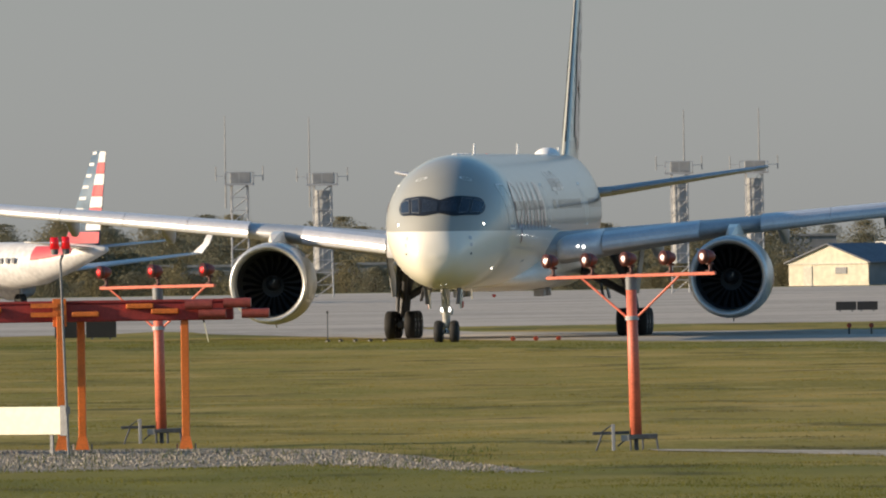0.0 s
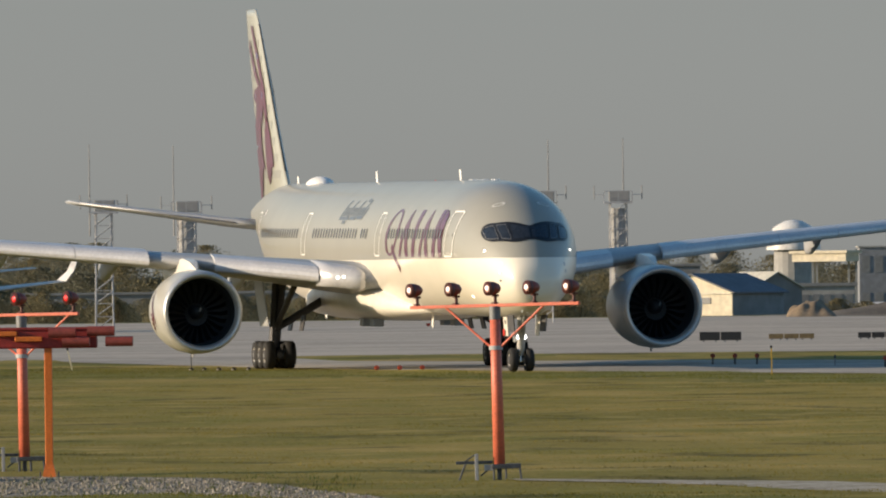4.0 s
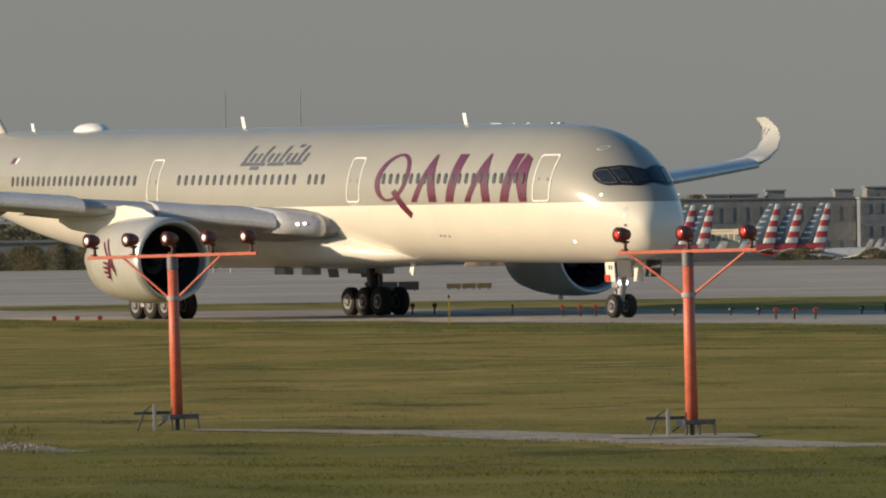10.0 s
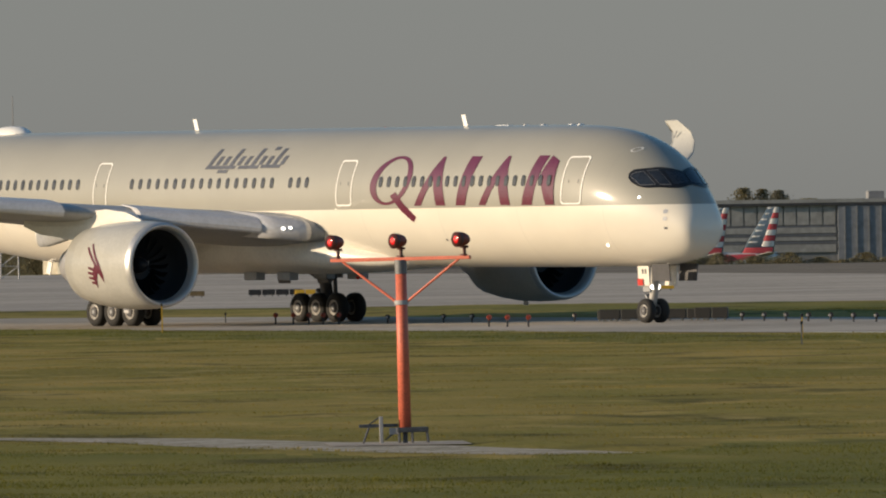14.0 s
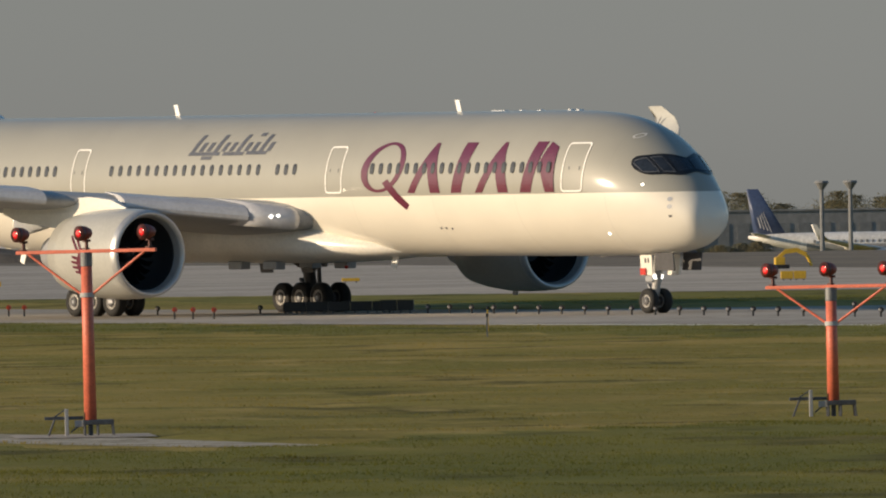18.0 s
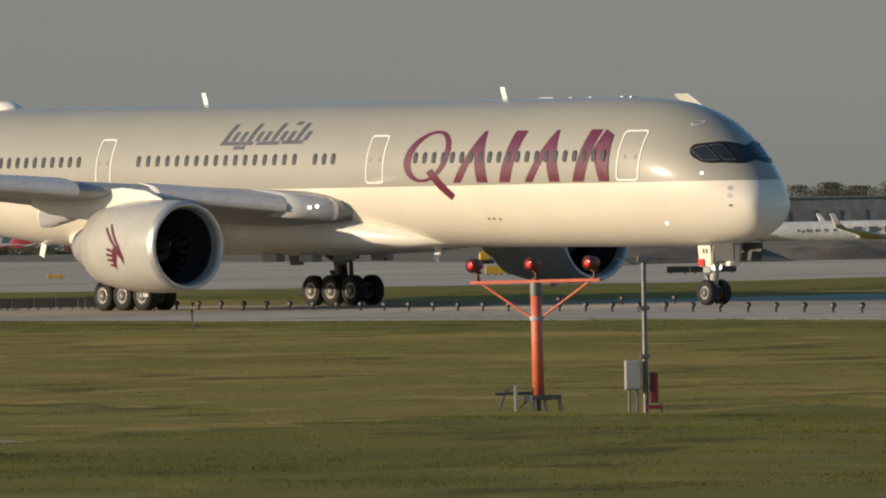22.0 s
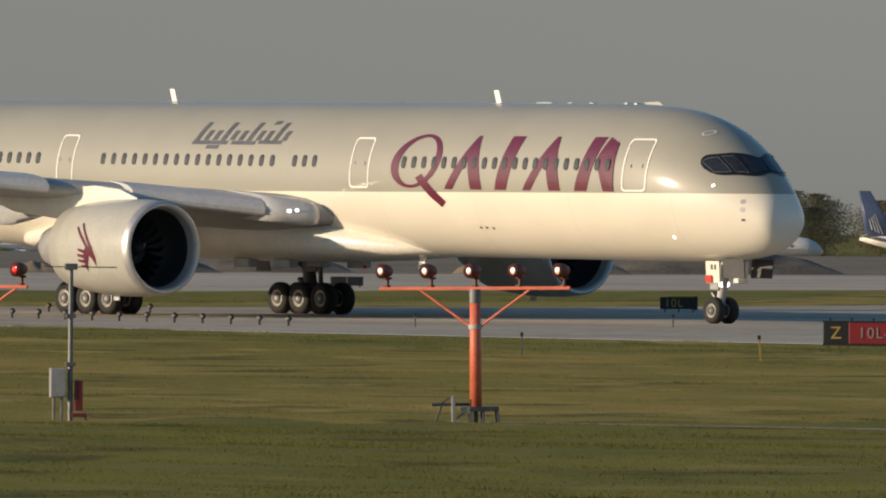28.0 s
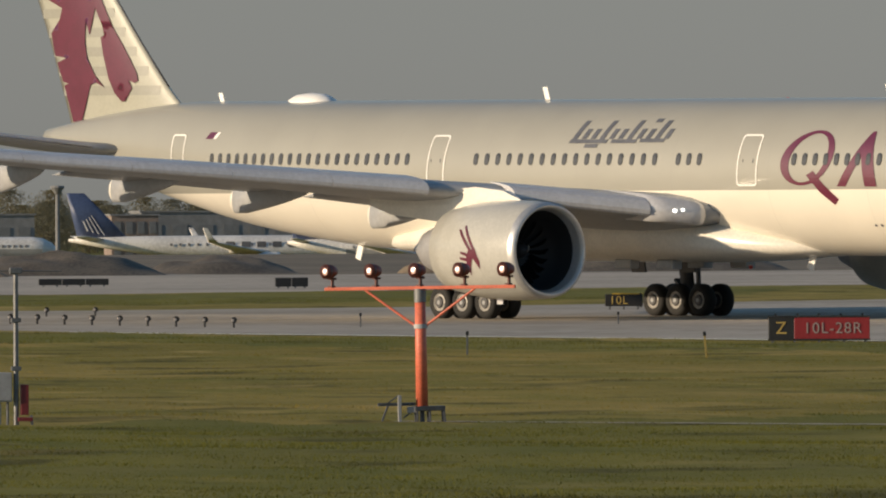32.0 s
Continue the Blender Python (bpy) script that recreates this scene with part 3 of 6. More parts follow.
        part("landing_light", rod((-21.62, s * 4.30, 4.16), (-21.36, s * 4.30, 4.16), 0.065), LENS_NOSE, wing)
        part("landing_light", rod((-21.44, s * 4.05, 4.19), (-21.18, s * 4.05, 4.19), 0.055), LENS_NOSE, wing)
        # flaps a little way out, and their track fairings
        for y0, y1 in ((3.5, 10.4), (11.4, 20.5)):
            rings = []
            for i in range(6):
                y = y0 + (y1 - y0) * i / 5
                le, te, z, th = wing_at(y)
                rings.append(foil(te + 1.4, te - 0.6, s * y, z - 0.02, 0.09, twist=0.10))
            part("flap", loft(rings), WING_GREY, wing, smooth=True)
        le, te, z, th = wing_at(24)
        part("aileron", loft([foil(wing_at(y)[1] + 0.6, wing_at(y)[1] - 0.12, s * y, wing_at(y)[2], 0.07) for y in (21.0, 23, 25, 27.2)]), WING_GREY, wing, smooth=True)
        for y, L in ((6.5, 4.8), (12.5, 5.2), (17.5, 4.6), (22.4, 3.4)):
            le, te, z, th = wing_at(y)
            def track(us):
                return loft([[(te + L * 0.62 - u * L, s * y + 0.24 * r * math.copysign(abs(math.cos(a)) ** 0.7, math.cos(a)), z - 0.16 - 0.42 * u + 0.56 * r * math.sin(a)) for a in [2 * math.pi * i / 16 for i in range(16)]] for u, r in us])
            fairing = part("flap_fairing", track(((0, 0.03), (0.10, 0.30), (0.3, 0.58), (0.55, 0.84), (0.78, 1.0), (0.93, 0.90))), WING_GREY, wing, smooth=True)
            part("fairing_tip", track(((0.93, 0.90), (0.965, 0.68), (0.99, 0.42), (1.0, 0.2))), WHITE, fairing, "white fairing tip", True)
        # engine
        ey, ez, ex = s * 10.6 + (0.45 if s > 0 else 0.0), 2.64, -21.5
        nac = part("engine_nacelle", lathe([(ex - 0.10, 1.62), (ex + 0.02, 1.66), (ex + 0.06, 1.74), (ex + 0.02, 1.82), (ex - 0.2, 1.85), (ex - 0.9, 1.92), (ex - 2.0, 1.95), (ex - 3.2, 1.92), (ex - 4.4, 1.80), (ex - 5.4, 1.62), (ex - 5.42, 1.54), (ex - 3.5, 1.6), (ex - 1.6, 1.52), (ex - 0.5, 1.56)], 56), NACELLE, plane, "pale grey engine cowling", True, pose(0, ey, ez))
        part("intake_lip", lathe([(ex - 0.50, 1.54), (ex - 0.42, 1.57), (ex - 0.1, 1.625), (ex + 0.03, 1.668), (ex + 0.075, 1.735), (ex + 0.03, 1.815), (ex - 0.15, 1.862), (ex - 0.27, 1.882)], 56), LIP, nac, "bright metal intake lip", True)
        part("intake_duct", lathe([(ex - 0.44, 1.548), (ex - 0.9, 1.49), (ex - 2.05, 1.44), (ex - 2.06, 0.01)], 56), LINER, nac, "intake duct painted near-black for the shade inside it", True)
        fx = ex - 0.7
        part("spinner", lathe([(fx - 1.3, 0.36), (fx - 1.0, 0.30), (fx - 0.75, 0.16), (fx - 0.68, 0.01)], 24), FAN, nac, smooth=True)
        bl = bmesh.new()
        pts = [[(fx - 0.60 - 0.25 * rr, rr * math.cos(t + 4 * rr), rr * math.sin(t + 4 * rr)) for t in (0, 0.25)] for rr in (0.05, 0.10, 0.16, 0.22)]
        vs = [[bl.verts.new((p[0] - 0.03, p[1], p[2])) for p in row] for row in pts]
        for r0, r1 in zip(vs, vs[1:]):
            bl.faces.new((r0[0], r0[1], r1[1], r1[0]))
        part("spinner_mark", bl, NACELLE, nac)
        b0 = None
        for i in range(22):
            a = 2 * math.pi * i / 22
            if b0 is None:
                bm = bmesh.new()
                p = [bm.verts.new(c) for c in ((fx - 1.05, -0.05, 0.40), (fx - 1.28, 0.07, 0.40), (fx - 1.30, 0.24, 1.34), (fx - 1.06, 0.02, 1.36), (fx - 1.12, 0.05, 1.0), (fx - 1.3, 0.22, 1.0))]
                bm.faces.new((p[0], p[1], p[5], p[4]))
                bm.faces.new((p[4], p[5], p[2], p[3]))
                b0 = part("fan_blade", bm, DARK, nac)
            else:
                again("fan_blade", b0, nac, Matrix.Rotation(a, 4, "X"))
        part("core_cowl", lathe([(ex - 4.8, 1.25), (ex - 5.6, 1.2), (ex - 6.6, 0.95), (ex - 7.2, 0.74), (ex - 7.21, 0.6)], 32), DULL_METAL, nac, smooth=True)
        part("exhaust_cone", lathe([(ex - 6.9, 0.6), (ex - 7.6, 0.45), (ex - 8.3, 0.05)], 24), DULL_METAL, nac, smooth=True)
        rings = []
        for x, zt, zb, w in ((ex - 1.7, 1.97, 1.85, 0.05), (ex - 2.6, 2.30, 1.7, 0.26), (ex - 4.2, 2.45, 1.4, 0.34), (ex - 6.5, 2.3, 1.1, 0.34), (ex - 9.5, 2.05, 1.35, 0.2), (ex - 11, 2.0, 1.7, 0.05)):
            rings.append([(x, -w, zb), (x, w, zb), (x, w * 1.05, (zb + zt) / 2), (x, w * 0.7, zt), (x, -w * 0.7, zt), (x, -w * 1.05, (zb + zt) / 2)])
        part("pylon", loft(rings), WHITE, nac, smooth=False)
        part("nacelle_strake", box(ex - 2.3, -s * 1.5, 1.2, 1.6, 0.03, 0.42, rx=s * 45), NACELLE, nac)
        part("drain_mast", box(ex - 3.0, 0, -2.0, 0.35, 0.05, 0.22), DULL_METAL, nac)
        # plain emblem shapes on the cowling's outer side
        for pts in ([(-3.70, 0.78), (-3.60, 0.83), (-2.72, 0.02), (-2.86, -0.05)], [(-3.42, 0.94), (-3.32, 0.97), (-2.52, 0.06), (-2.66, 0.0)],
                    [(-2.92, 0.02), (-2.52, 0.06), (-2.28, -0.42), (-2.34, -0.74), (-2.52, -0.48), (-2.70, -0.30), (-2.86, -0.62), (-3.02, -0.98), (-3.10, -0.60), (-3.06, -0.2)],
                    [(-3.06, -0.10), (-3.44, -0.04), (-3.42, -0.14), (-3.06, -0.24)], [(-3.06, -0.30), (-3.50, -0.26), (-3.48, -0.36), (-3.07, -0.44)],
                    [(-3.07, -0.50), (-3.50, -0.48), (-3.46, -0.58), (-3.07, -0.64)], [(-3.06, -0.70), (-3.38, -0.70), (-3.32, -0.80), (-3.04, -0.84)]):
            bm = poly([(ex + x + 0.35, z) for x, z in pts], 0.12)
            for v in bm.verts:
                rr = interp(ex - v.co.x, [(0.2, 1.85), (0.9, 1.92), (2.0, 1.95), (3.2, 1.92), (4.4, 1.80)])
                zz = v.co.z
                v.co.y = s * (math.sqrt(rr * rr - zz * zz) + 0.012)
            part("emblem_shape", bm, MAROON, nac, "plain maroon emblem shape")
        # tailplane
        tp = part("tailplane", loft([foil(le, te, s * y, z, 0.09) for y, le, te, z in ((0.6, -60.9, -67.2, 6.52), (2.0, -61.8, -67.3, 6.66), (6, -64.6, -68.4, 7.25), (9.1, -66.8, -69.2, 7.7), (9.5, -67.4, -69.3, 7.78))]), WING_GREY, plane, "grey tailplane", True)
        part("tailplane_edge", loft([foil(le + 0.06, le - 0.5, s * y, z, 0.20) for y, le, z in ((2.1, -61.87, 6.67), (6, -64.6, 7.25), (9.1, -66.8, 7.7))]), DULL_METAL, tp, smooth=True)
        # main gear
        gx, gy = -32.4, s * 5.4 + (0.3 if s > 0 else 0.0)
        leg = part("main_gear", rod((gx, gy, 1.0), (gx + 0.1, s * 5.1, 4.3), 0.27, 0.33, 16), GEAR_LEG, plane, "main landing gear leg")
        part("piston", rod((gx, gy, 0.6), (gx, gy, 1.6), 0.16, None, 14), METAL, leg)
        part("bogie_beam", box(gx, gy, 0.66, 3.3, 0.30, 0.34, bevel=0.06), GEAR_LEG, leg)
        part("side_brace", rod((gx, gy * 0.98, 1.9), (gx + 0.2, s * 2.9, 3.3), 0.17, 0.20), GEAR_LEG, leg)
        part("drag_brace", rod((gx, gy, 1.7), (gx + 2.9, s * 4.9, 3.9), 0.12, 0.15), GEAR_LEG, leg)
        part("drag_brace", rod((gx, gy, 1.75), (gx - 2.0, s * 4.7, 3.9), 0.11), GEAR_LEG, leg)
        part("torque_link", box(gx - 0.5, gy, 1.25, 0.7, 0.25, 0.12, ry=45), GEAR_LEG, leg)
        part("gear_door", box(gx - 0.1, s * 5.95, 3.1, 2.3, 0.07, 2.2, rx=-s * 8, bevel=0.02), WING_GREY, leg)
        part("retraction_strut", rod((gx + 0.75, s * 5.6, 1.3), (gx + 0.75, s * 5.5, 4.0), 0.10), GEAR_LEG, leg)
        part("gear_door", box(gx - 1.5, s * 4.3, 2.15, 0.9, 0.07, 0.75, rx=s * 12, bevel=0.02), GEAR_LEG, leg)
        part("gear_door", box(gx + 1.6, s * 4.3, 2.15, 0.9, 0.07, 0.75, rx=s * 12, bevel=0.02), GEAR_LEG, leg)
        part("hose", rod((gx + 0.3, gy + 0.12 * s, 0.8), (gx + 0.4, s * 5.2, 3.8), 0.035, None, 6), BLACK, leg)
        for dx in (-1.42, 0.0, 1.42):
            part("axle", rod((gx + dx, gy - 0.75, 0.66), (gx + dx, gy + 0.75, 0.66), 0.09), GEAR, leg)
        for bx in (-27.2, -24.6):
            part("belly_door", box(bx, s * 1.9, 2.02, 1.0, 0.5, 0.36, bevel=0.05), WING_GREY, plane)
    # nose gear
    ng = part("nose_gear", rod((0, 0, 0.75), (0.35, 0, 2.75), 0.17, 0.21, 14), RIM, plane, "nose landing gear leg")
    part("piston", rod((0.03, 0, 0.45), (-0.02, 0, 0.95), 0.10, None, 12), METAL, ng)
    part("axle", rod((0.03, -0.55, 0.53), (0.03, 0.55, 0.53), 0.08), GEAR, ng)
    part("drag_strut", rod((-0.1, 0, 1.5), (1.5, 0, 2.75), 0.09), GEAR, ng)
    part("steering_collar", box(-0.1, 0, 1.45, 0.5, 0.55, 0.28, bevel=0.05), GEAR, ng)
    part("torque_link", box(-0.28, 0, 1.05, 0.45, 0.18, 0.08, ry=50), GEAR, ng)
    for s in (-1, 1):
        part("taxi_light", rod((0.12, s * 0.12, 1.55), (0.26, s * 0.12, 1.55), 0.10, 0.115, 14), LENS_NOSE, ng, "lit taxi light")
        d = part("nose_gear_door", box(1.62, s * 0.72, 2.16, 1.25, 0.06, 0.74, rx=-s * 6, bevel=0.02), GEAR_DARK, ng)
        d = part("nose_gear_door", box(0.38, s * 0.72, 2.02, 0.80, 0.06, 0.86, rx=-s * 4, bevel=0.02), WHITE, ng, "white rear nose gear door")
        part("door_mark", box(0.19, s * 0.782, 1.76, 0.38, 0.02, 0.28, rx=-s * 4), RED, d)
        for k in range(2):
            part("mark_bar", box(0.55 - 0.2 * k, s * 0.758, 2.22, 0.13, 0.02, 0.20, rx=-s * 4), SCRIPT_GREY, d)
    # fin
    FIN = [(7.3, -57.0, -65.9, 0.055), (8.4, -58.3, -66.3, 0.070), (9.2, -59.25, -66.65, 0.080), (11.0, -61.05, -67.4, 0.082), (13.0, -62.9, -68.35, 0.082), (15.0, -64.75, -69.2, 0.080), (16.6, -66.3, -69.9, 0.076), (17.35, -67.2, -70.1, 0.06)]
    def fin_ring(z, le, te, th):
        return [(x, zz - z, z) for x, y, zz in foil(le, te, 0, z, th, 20)]
    fin = part("fin", loft([fin_ring(z, *(interp(z, [(r[0], r[k]) for r in FIN]) for k in (1, 2, 3))) for z in [7.3 + 10.05 * i / 30 for i in range(31)]]), FIN_CREAM, plane, "cream tail fin with maroon emblem", True)
    part("fin_leading_edge", loft([[(x, zz - z, z) for x, y, zz in foil(le + 0.03, le - 0.17, 0, z, 0.42)] for z, le, te, th in FIN[2:-1]]), GEAR_DARK, fin, smooth=True)
    def on_fin(bm, side, lift):
        for v in bm.verts:
            z = v.co.z
            le, te, th = (interp(z, [(r[0], r[k]) for r in FIN]) for k in (1, 2, 3))
            u = min(0.98, max(0.02, (le - v.co.x) / (le - te)))
            t = th * (le - te) * 5 * (0.2969 * math.sqrt(u) - 0.126 * u - 0.3516 * u * u + 0.2843 * u**3 - 0.1036 * u**4)
            v.co.y = side * (t * (1.1 if side > 0 else 0.9) + lift)
        return bm
    for side in (-1, 1):
        for k in range(9):
            z = 8.85 + 0.82 * k
            rows = []
            le = interp(z + 0.2, [(r[0], r[1]) for r in FIN]) - 0.5
            te = interp(z + 0.2, [(r[0], r[2]) for r in FIN]) + 0.12
            bm = bmesh.new()
            nn = 14
            vv = [[bm.verts.new((le + (te - le) * i / nn, 0, z + dz)) for i in range(nn + 1)] for dz in (0, 0.4)]
            for i in range(nn):
                bm.faces.new((vv[0][i], vv[0][i + 1], vv[1][i + 1], vv[1][i]))
            part("fin_band", on_fin(bm, side, 0.012), FIN_BAND, fin, smooth=True)
        # plain maroon emblem: a notched trunk along the trailing edge, a blade ahead of it, two long horns
        for pts in ([(-65.8, 7.75), (-65.15, 7.75), (-64.4, 9.3), (-64.0, 9.4), (-63.4, 9.2), (-64.0, 9.65), (-64.6, 10.4), (-64.75, 11.1), (-64.67, 12.0), (-64.4, 11.4), (-64.0, 12.55), (-64.0, 13.45), (-65.0, 13.55), (-66.9, 13.3), (-67.5, 12.95), (-66.4, 12.55), (-66.6, 12.1), (-67.3, 11.5), (-67.05, 10.55), (-66.2, 10.45), (-66.9, 10.25), (-66.5, 9.45), (-66.1, 9.37), (-66.4, 9.27)],
                    [(-64.0, 12.55), (-63.5, 11.8), (-63.35, 11.4), (-63.6, 11.3), (-63.4, 10.5), (-63.05, 9.55), (-62.65, 8.95), (-62.15, 8.58), (-61.9, 8.6), (-61.4, 9.15), (-61.66, 9.5), (-61.25, 9.36), (-61.0, 9.45), (-61.1, 9.77), (-61.85, 10.7), (-62.85, 11.8), (-63.6, 12.9), (-64.0, 13.45)],
                    [(-64.0, 13.45), (-65.6, 15.0), (-67.3, 16.5), (-67.9, 16.55), (-66.2, 15.0), (-64.75, 13.52)],
                    [(-65.0, 13.55), (-66.6, 14.5), (-68.5, 15.9), (-68.6, 15.3), (-67.0, 14.1), (-65.6, 13.48)]):
            bm = poly(pts, 0.2)
            for cx in range(36):
                bmesh.ops.bisect_plane(bm, geom=bm.verts[:] + bm.edges[:] + bm.faces[:], plane_co=(-60.2 - 0.25 * cx, 0, 0), plane_no=(1, 0, 0))
            bmesh.ops.triangulate(bm, faces=bm.faces[:])
            part("emblem_shape", on_fin(bm, side, 0.050), MAROON, fin, "plain maroon emblem shape", True)
    # anti-collision lights
    part("beacon", lathe([(0.0, 0.09), (0.06, 0.09), (0.12, 0.06), (0.14, 0.01)], 16), RED, plane, "red anti-collision light", True, pose(-19.5, 0, 8.55, 0, -90, 0))
    part("beacon", lathe([(0.0, 0.09), (0.06, 0.09), (0.12, 0.06), (0.14, 0.01)], 16), RED, plane, "red anti-collision light", True, pose(-22.0, 0, 2.10, 0, 90, 0))
    # aerials along the spine
    def blade(x, z, c, h, name="aerial"):
        part(name, loft([[(x + c * 0.5 + k * 0.0 - hh * 0.35, 0, z + hh), (x - hh * 0.35, 0.04, z + hh), (x - c * 0.5 - hh * 0.35, 0, z + hh), (x - hh * 0.35, -0.04, z + hh)] for k, hh in ((0, 0), (1, h))]), LINE_WHITE, plane)
    blade(-34.35, 8.5, 0.30, 0.56)
    blade(-13.5, 8.5, 0.30, 0.56)
    blade(-55.6, 8.5, 0.28, 0.42)
    for x, L in ((-10.6, 1.0), (-9.0, 0.25), (-7.7, 0.25), (-5.6, 0.22), (-5.0, 0.2)):
        part("aerial", box(x, 0, 8.52, L, 0.3, 0.14, bevel=0.05), LINE_WHITE, plane)
    rings = []
    for u, r, h in ((-1.6, 0.02, 0.02), (-1.35, 0.4, 0.34), (-0.8, 0.66, 0.56), (0, 0.74, 0.64), (0.8, 0.66, 0.58), (1.3, 0.45, 0.38), (1.6, 0.02, 0.02)):
        rings.append([(-49.6 + 0.9 * u, 0.9 * r * math.cos(a), 8.45 + 0.70 * max(h, 0.02) * math.sin(a)) for a in [2 * math.pi * i / 20 for i in range(20)]])
    part("radome", loft(rings), LINE_WHITE, plane, "white satellite antenna dome", True)
    part("drain_mast", box(-17.5, -0.6, 2.2, 0.35, 0.05, 0.7, ry=20), LINE_WHITE, plane)
    part("drain_mast", box(-46, -0.4, 2.35, 0.35, 0.05, 0.6, ry=20), LINE_WHITE, plane)
    # the airliner stands a third of a degree nose-down; its gear stays upright
    wings = ("wing", "winglet", "slat", "flap", "aileron", "flap_fairing", "fairing_tip", "wing_root_fillet")
    seen = set()
    def settle(ob, upright):
        name = ob.name.split(".")[0]
        upright = upright or name in ("main_gear", "nose_gear")
        if ob.type == "MESH" and not upright and ob.data.name not in seen:
            seen.add(ob.data.name)
            for v in ob.data.vertices:
                x = v.co.x + (0 if name == "cabin_window" else ob.location.x)
                k = 1.0 - 0.5 * min(1.0, max(0.0, (abs(v.co.y) - 16) / 8)) if name in wings else 1.0
                v.co.z += rise(x) * k
        for c in ob.children:
            settle(c, upright)
    settle(plane, False)
    # wheels
    wheels = []
    def wheel(r, w, x, y):
        prof = [(-w / 2 + 0.05, r * 0.52), (-w / 2, r * 0.68), (-w / 2 + 0.03, r * 0.88), (-w / 2 + 0.11, r * 0.985), (0, r), (w / 2 - 0.11, r * 0.985), (w / 2 - 0.03, r * 0.88), (w / 2, r * 0.68), (w / 2 - 0.05, r * 0.52)]
        key = (r, w)
        if key not in made:
            b = lathe(prof, 36)
            bmesh.ops.rotate(b, verts=b.verts[:], matrix=Matrix.Rotation(math.pi / 2, 3, "Z"))
            tyre = part("wheel", b, RUBBER, plane, "black tyre on a pale rim", True)
            rm = lathe([(-w / 2 + 0.015, 0.02), (-w / 2 + 0.015, r * 0.22), (-w / 2 + 0.05, r * 0.26), (-w / 2 + 0.09, r * 0.45), (-w / 2 + 0.035, r * 0.53), (w / 2 - 0.035, r * 0.53), (w / 2 - 0.09, r * 0.45), (w / 2 - 0.05, r * 0.26), (w / 2 - 0.015, r * 0.22), (w / 2 - 0.015, 0.02)], 24)
            bmesh.ops.rotate(rm, verts=rm.verts[:], matrix=Matrix.Rotation(math.pi / 2, 3, "Z"))
            for i in range(9):
                a = 2 * math.pi * i / 9
                for sd in (-1, 1):
                    add_rod(rm, (r * 0.35 * math.cos(a), sd * (w / 2 - 0.075), r * 0.35 * math.sin(a)), (r * 0.35 * math.cos(a), sd * (w / 2 - 0.062), r * 0.35 * math.sin(a)), 0.045, None, 8)
            rim = part("rim", rm, RIM, tyre)
            hubs = []
            for sd in (-1, 1):
                bm = lathe([(sd * (w / 2 - 0.066), r * 0.37), (sd * (w / 2 - 0.004), r * 0.31), (sd * (w / 2 + 0.002), r * 0.10), (sd * (w / 2 - 0.03), r * 0.07)], 24)
                bmesh.ops.rotate(bm, verts=bm.verts[:], matrix=Matrix.Rotation(math.pi / 2, 3, "Z"))
                hubs.append(part("hub", bm, GEAR_DARK, tyre, "dark hub ring").data)
            made[key] = (tyre.data, rim.data, hubs)
        else:
            tyre = new("wheel", made[key][0])
            tyre.parent = plane
            tagged(tyre, "black tyre on a pale rim")
            rim = new("rim", made[key][1])
            rim.parent = tyre
            for data in made[key][2]:
                tagged(new("hub", data), "dark hub ring").parent = tyre
        wheels.append((tyre, x, y, r))
    made = {}
    for s in (-1, 1):
        wheel(0.53, 0.40, 0.03, s * 0.36)
        for dx in (-1.42, 0.0, 1.42):
            for o in (-0.48, 0.48):
                wheel(0.665, 0.52, -32.4 + dx, s * 5.4 + (0.3 if s > 0 else 0.0) + o)
    return plane, wheels


PLANE, WHEELS = airliner()


# ---- the ground ----
def fall(y):
    """The field lies level and drops away behind the far apron."""
    return -5.5 * min(1.0, max(0.0, (y - 1080) / 520)) ** 1.5


def sheet(name, outline, z, material, label, category="pavement"):
    bm = bmesh.new()
    vs = [bm.verts.new((x, y, z)) for x, y in outline]
    bmesh.ops.triangle_fill(bm, use_beauty=False, edges=[bm.edges.new((a, b)) for a, b in zip(vs, vs[1:] + vs[:1])])
    return tagged(part(name, bm, material), label, category, kind="structure")


def ragged(points, step=2.0, amp=0.9, seed=0.0):
    """An outline with a wavering edge."""
    out = []
    for i, (x0, y0) in enumerate(points):
        x1, y1 = points[(i + 1) % len(points)]
        n = max(1, int(math.hypot(x1 - x0, y1 - y0) / step))
        n = min(n, 60)
        for k in range(n):
            f = k / n
            x, y = x0 + (x1 - x0) * f, y0 + (y1 - y0) * f
            out.append((x + amp * noise.noise(Vector((x * 0.31, y * 0.17, seed))), y + 4 * amp * noise.noise(Vector((x * 0.23, y * 0.11, seed + 7)))))
    return out


TAXI_OUT = [(150, 205), (72, 360), (48, 405), (35, 431), (22, 458), (8, 490), (-4, 514), (-13, 545), (-22, 585), (-26, 622), (-12, 622), (-11, 598), (-8, 574), (0, 560), (8, 557), (20, 540), (32, 512), (44, 491), (62, 488), (80, 498), (103, 521), (150, 560), (260, 620), (330, 420)]
sheet("taxiway", TAXI_OUT, 0.02, ASPHALT, "worn grey taxiway pavement", "taxiway")
APRON_OUT = [(-420, 590), (-40, 576), (-25, 600), (-9, 612), (25, 600), (48, 590), (72, 580), (119, 618), (210, 690), (420, 700), (420, 900), (140, 760), (108, 745), (90, 785), (66, 925), (40, 1010), (26, 1075), (-60, 1075), (-420, 1075)]
sheet("apron", APRON_OUT, 0.024, CONCRETE, "broad pale concrete apron", "apron")
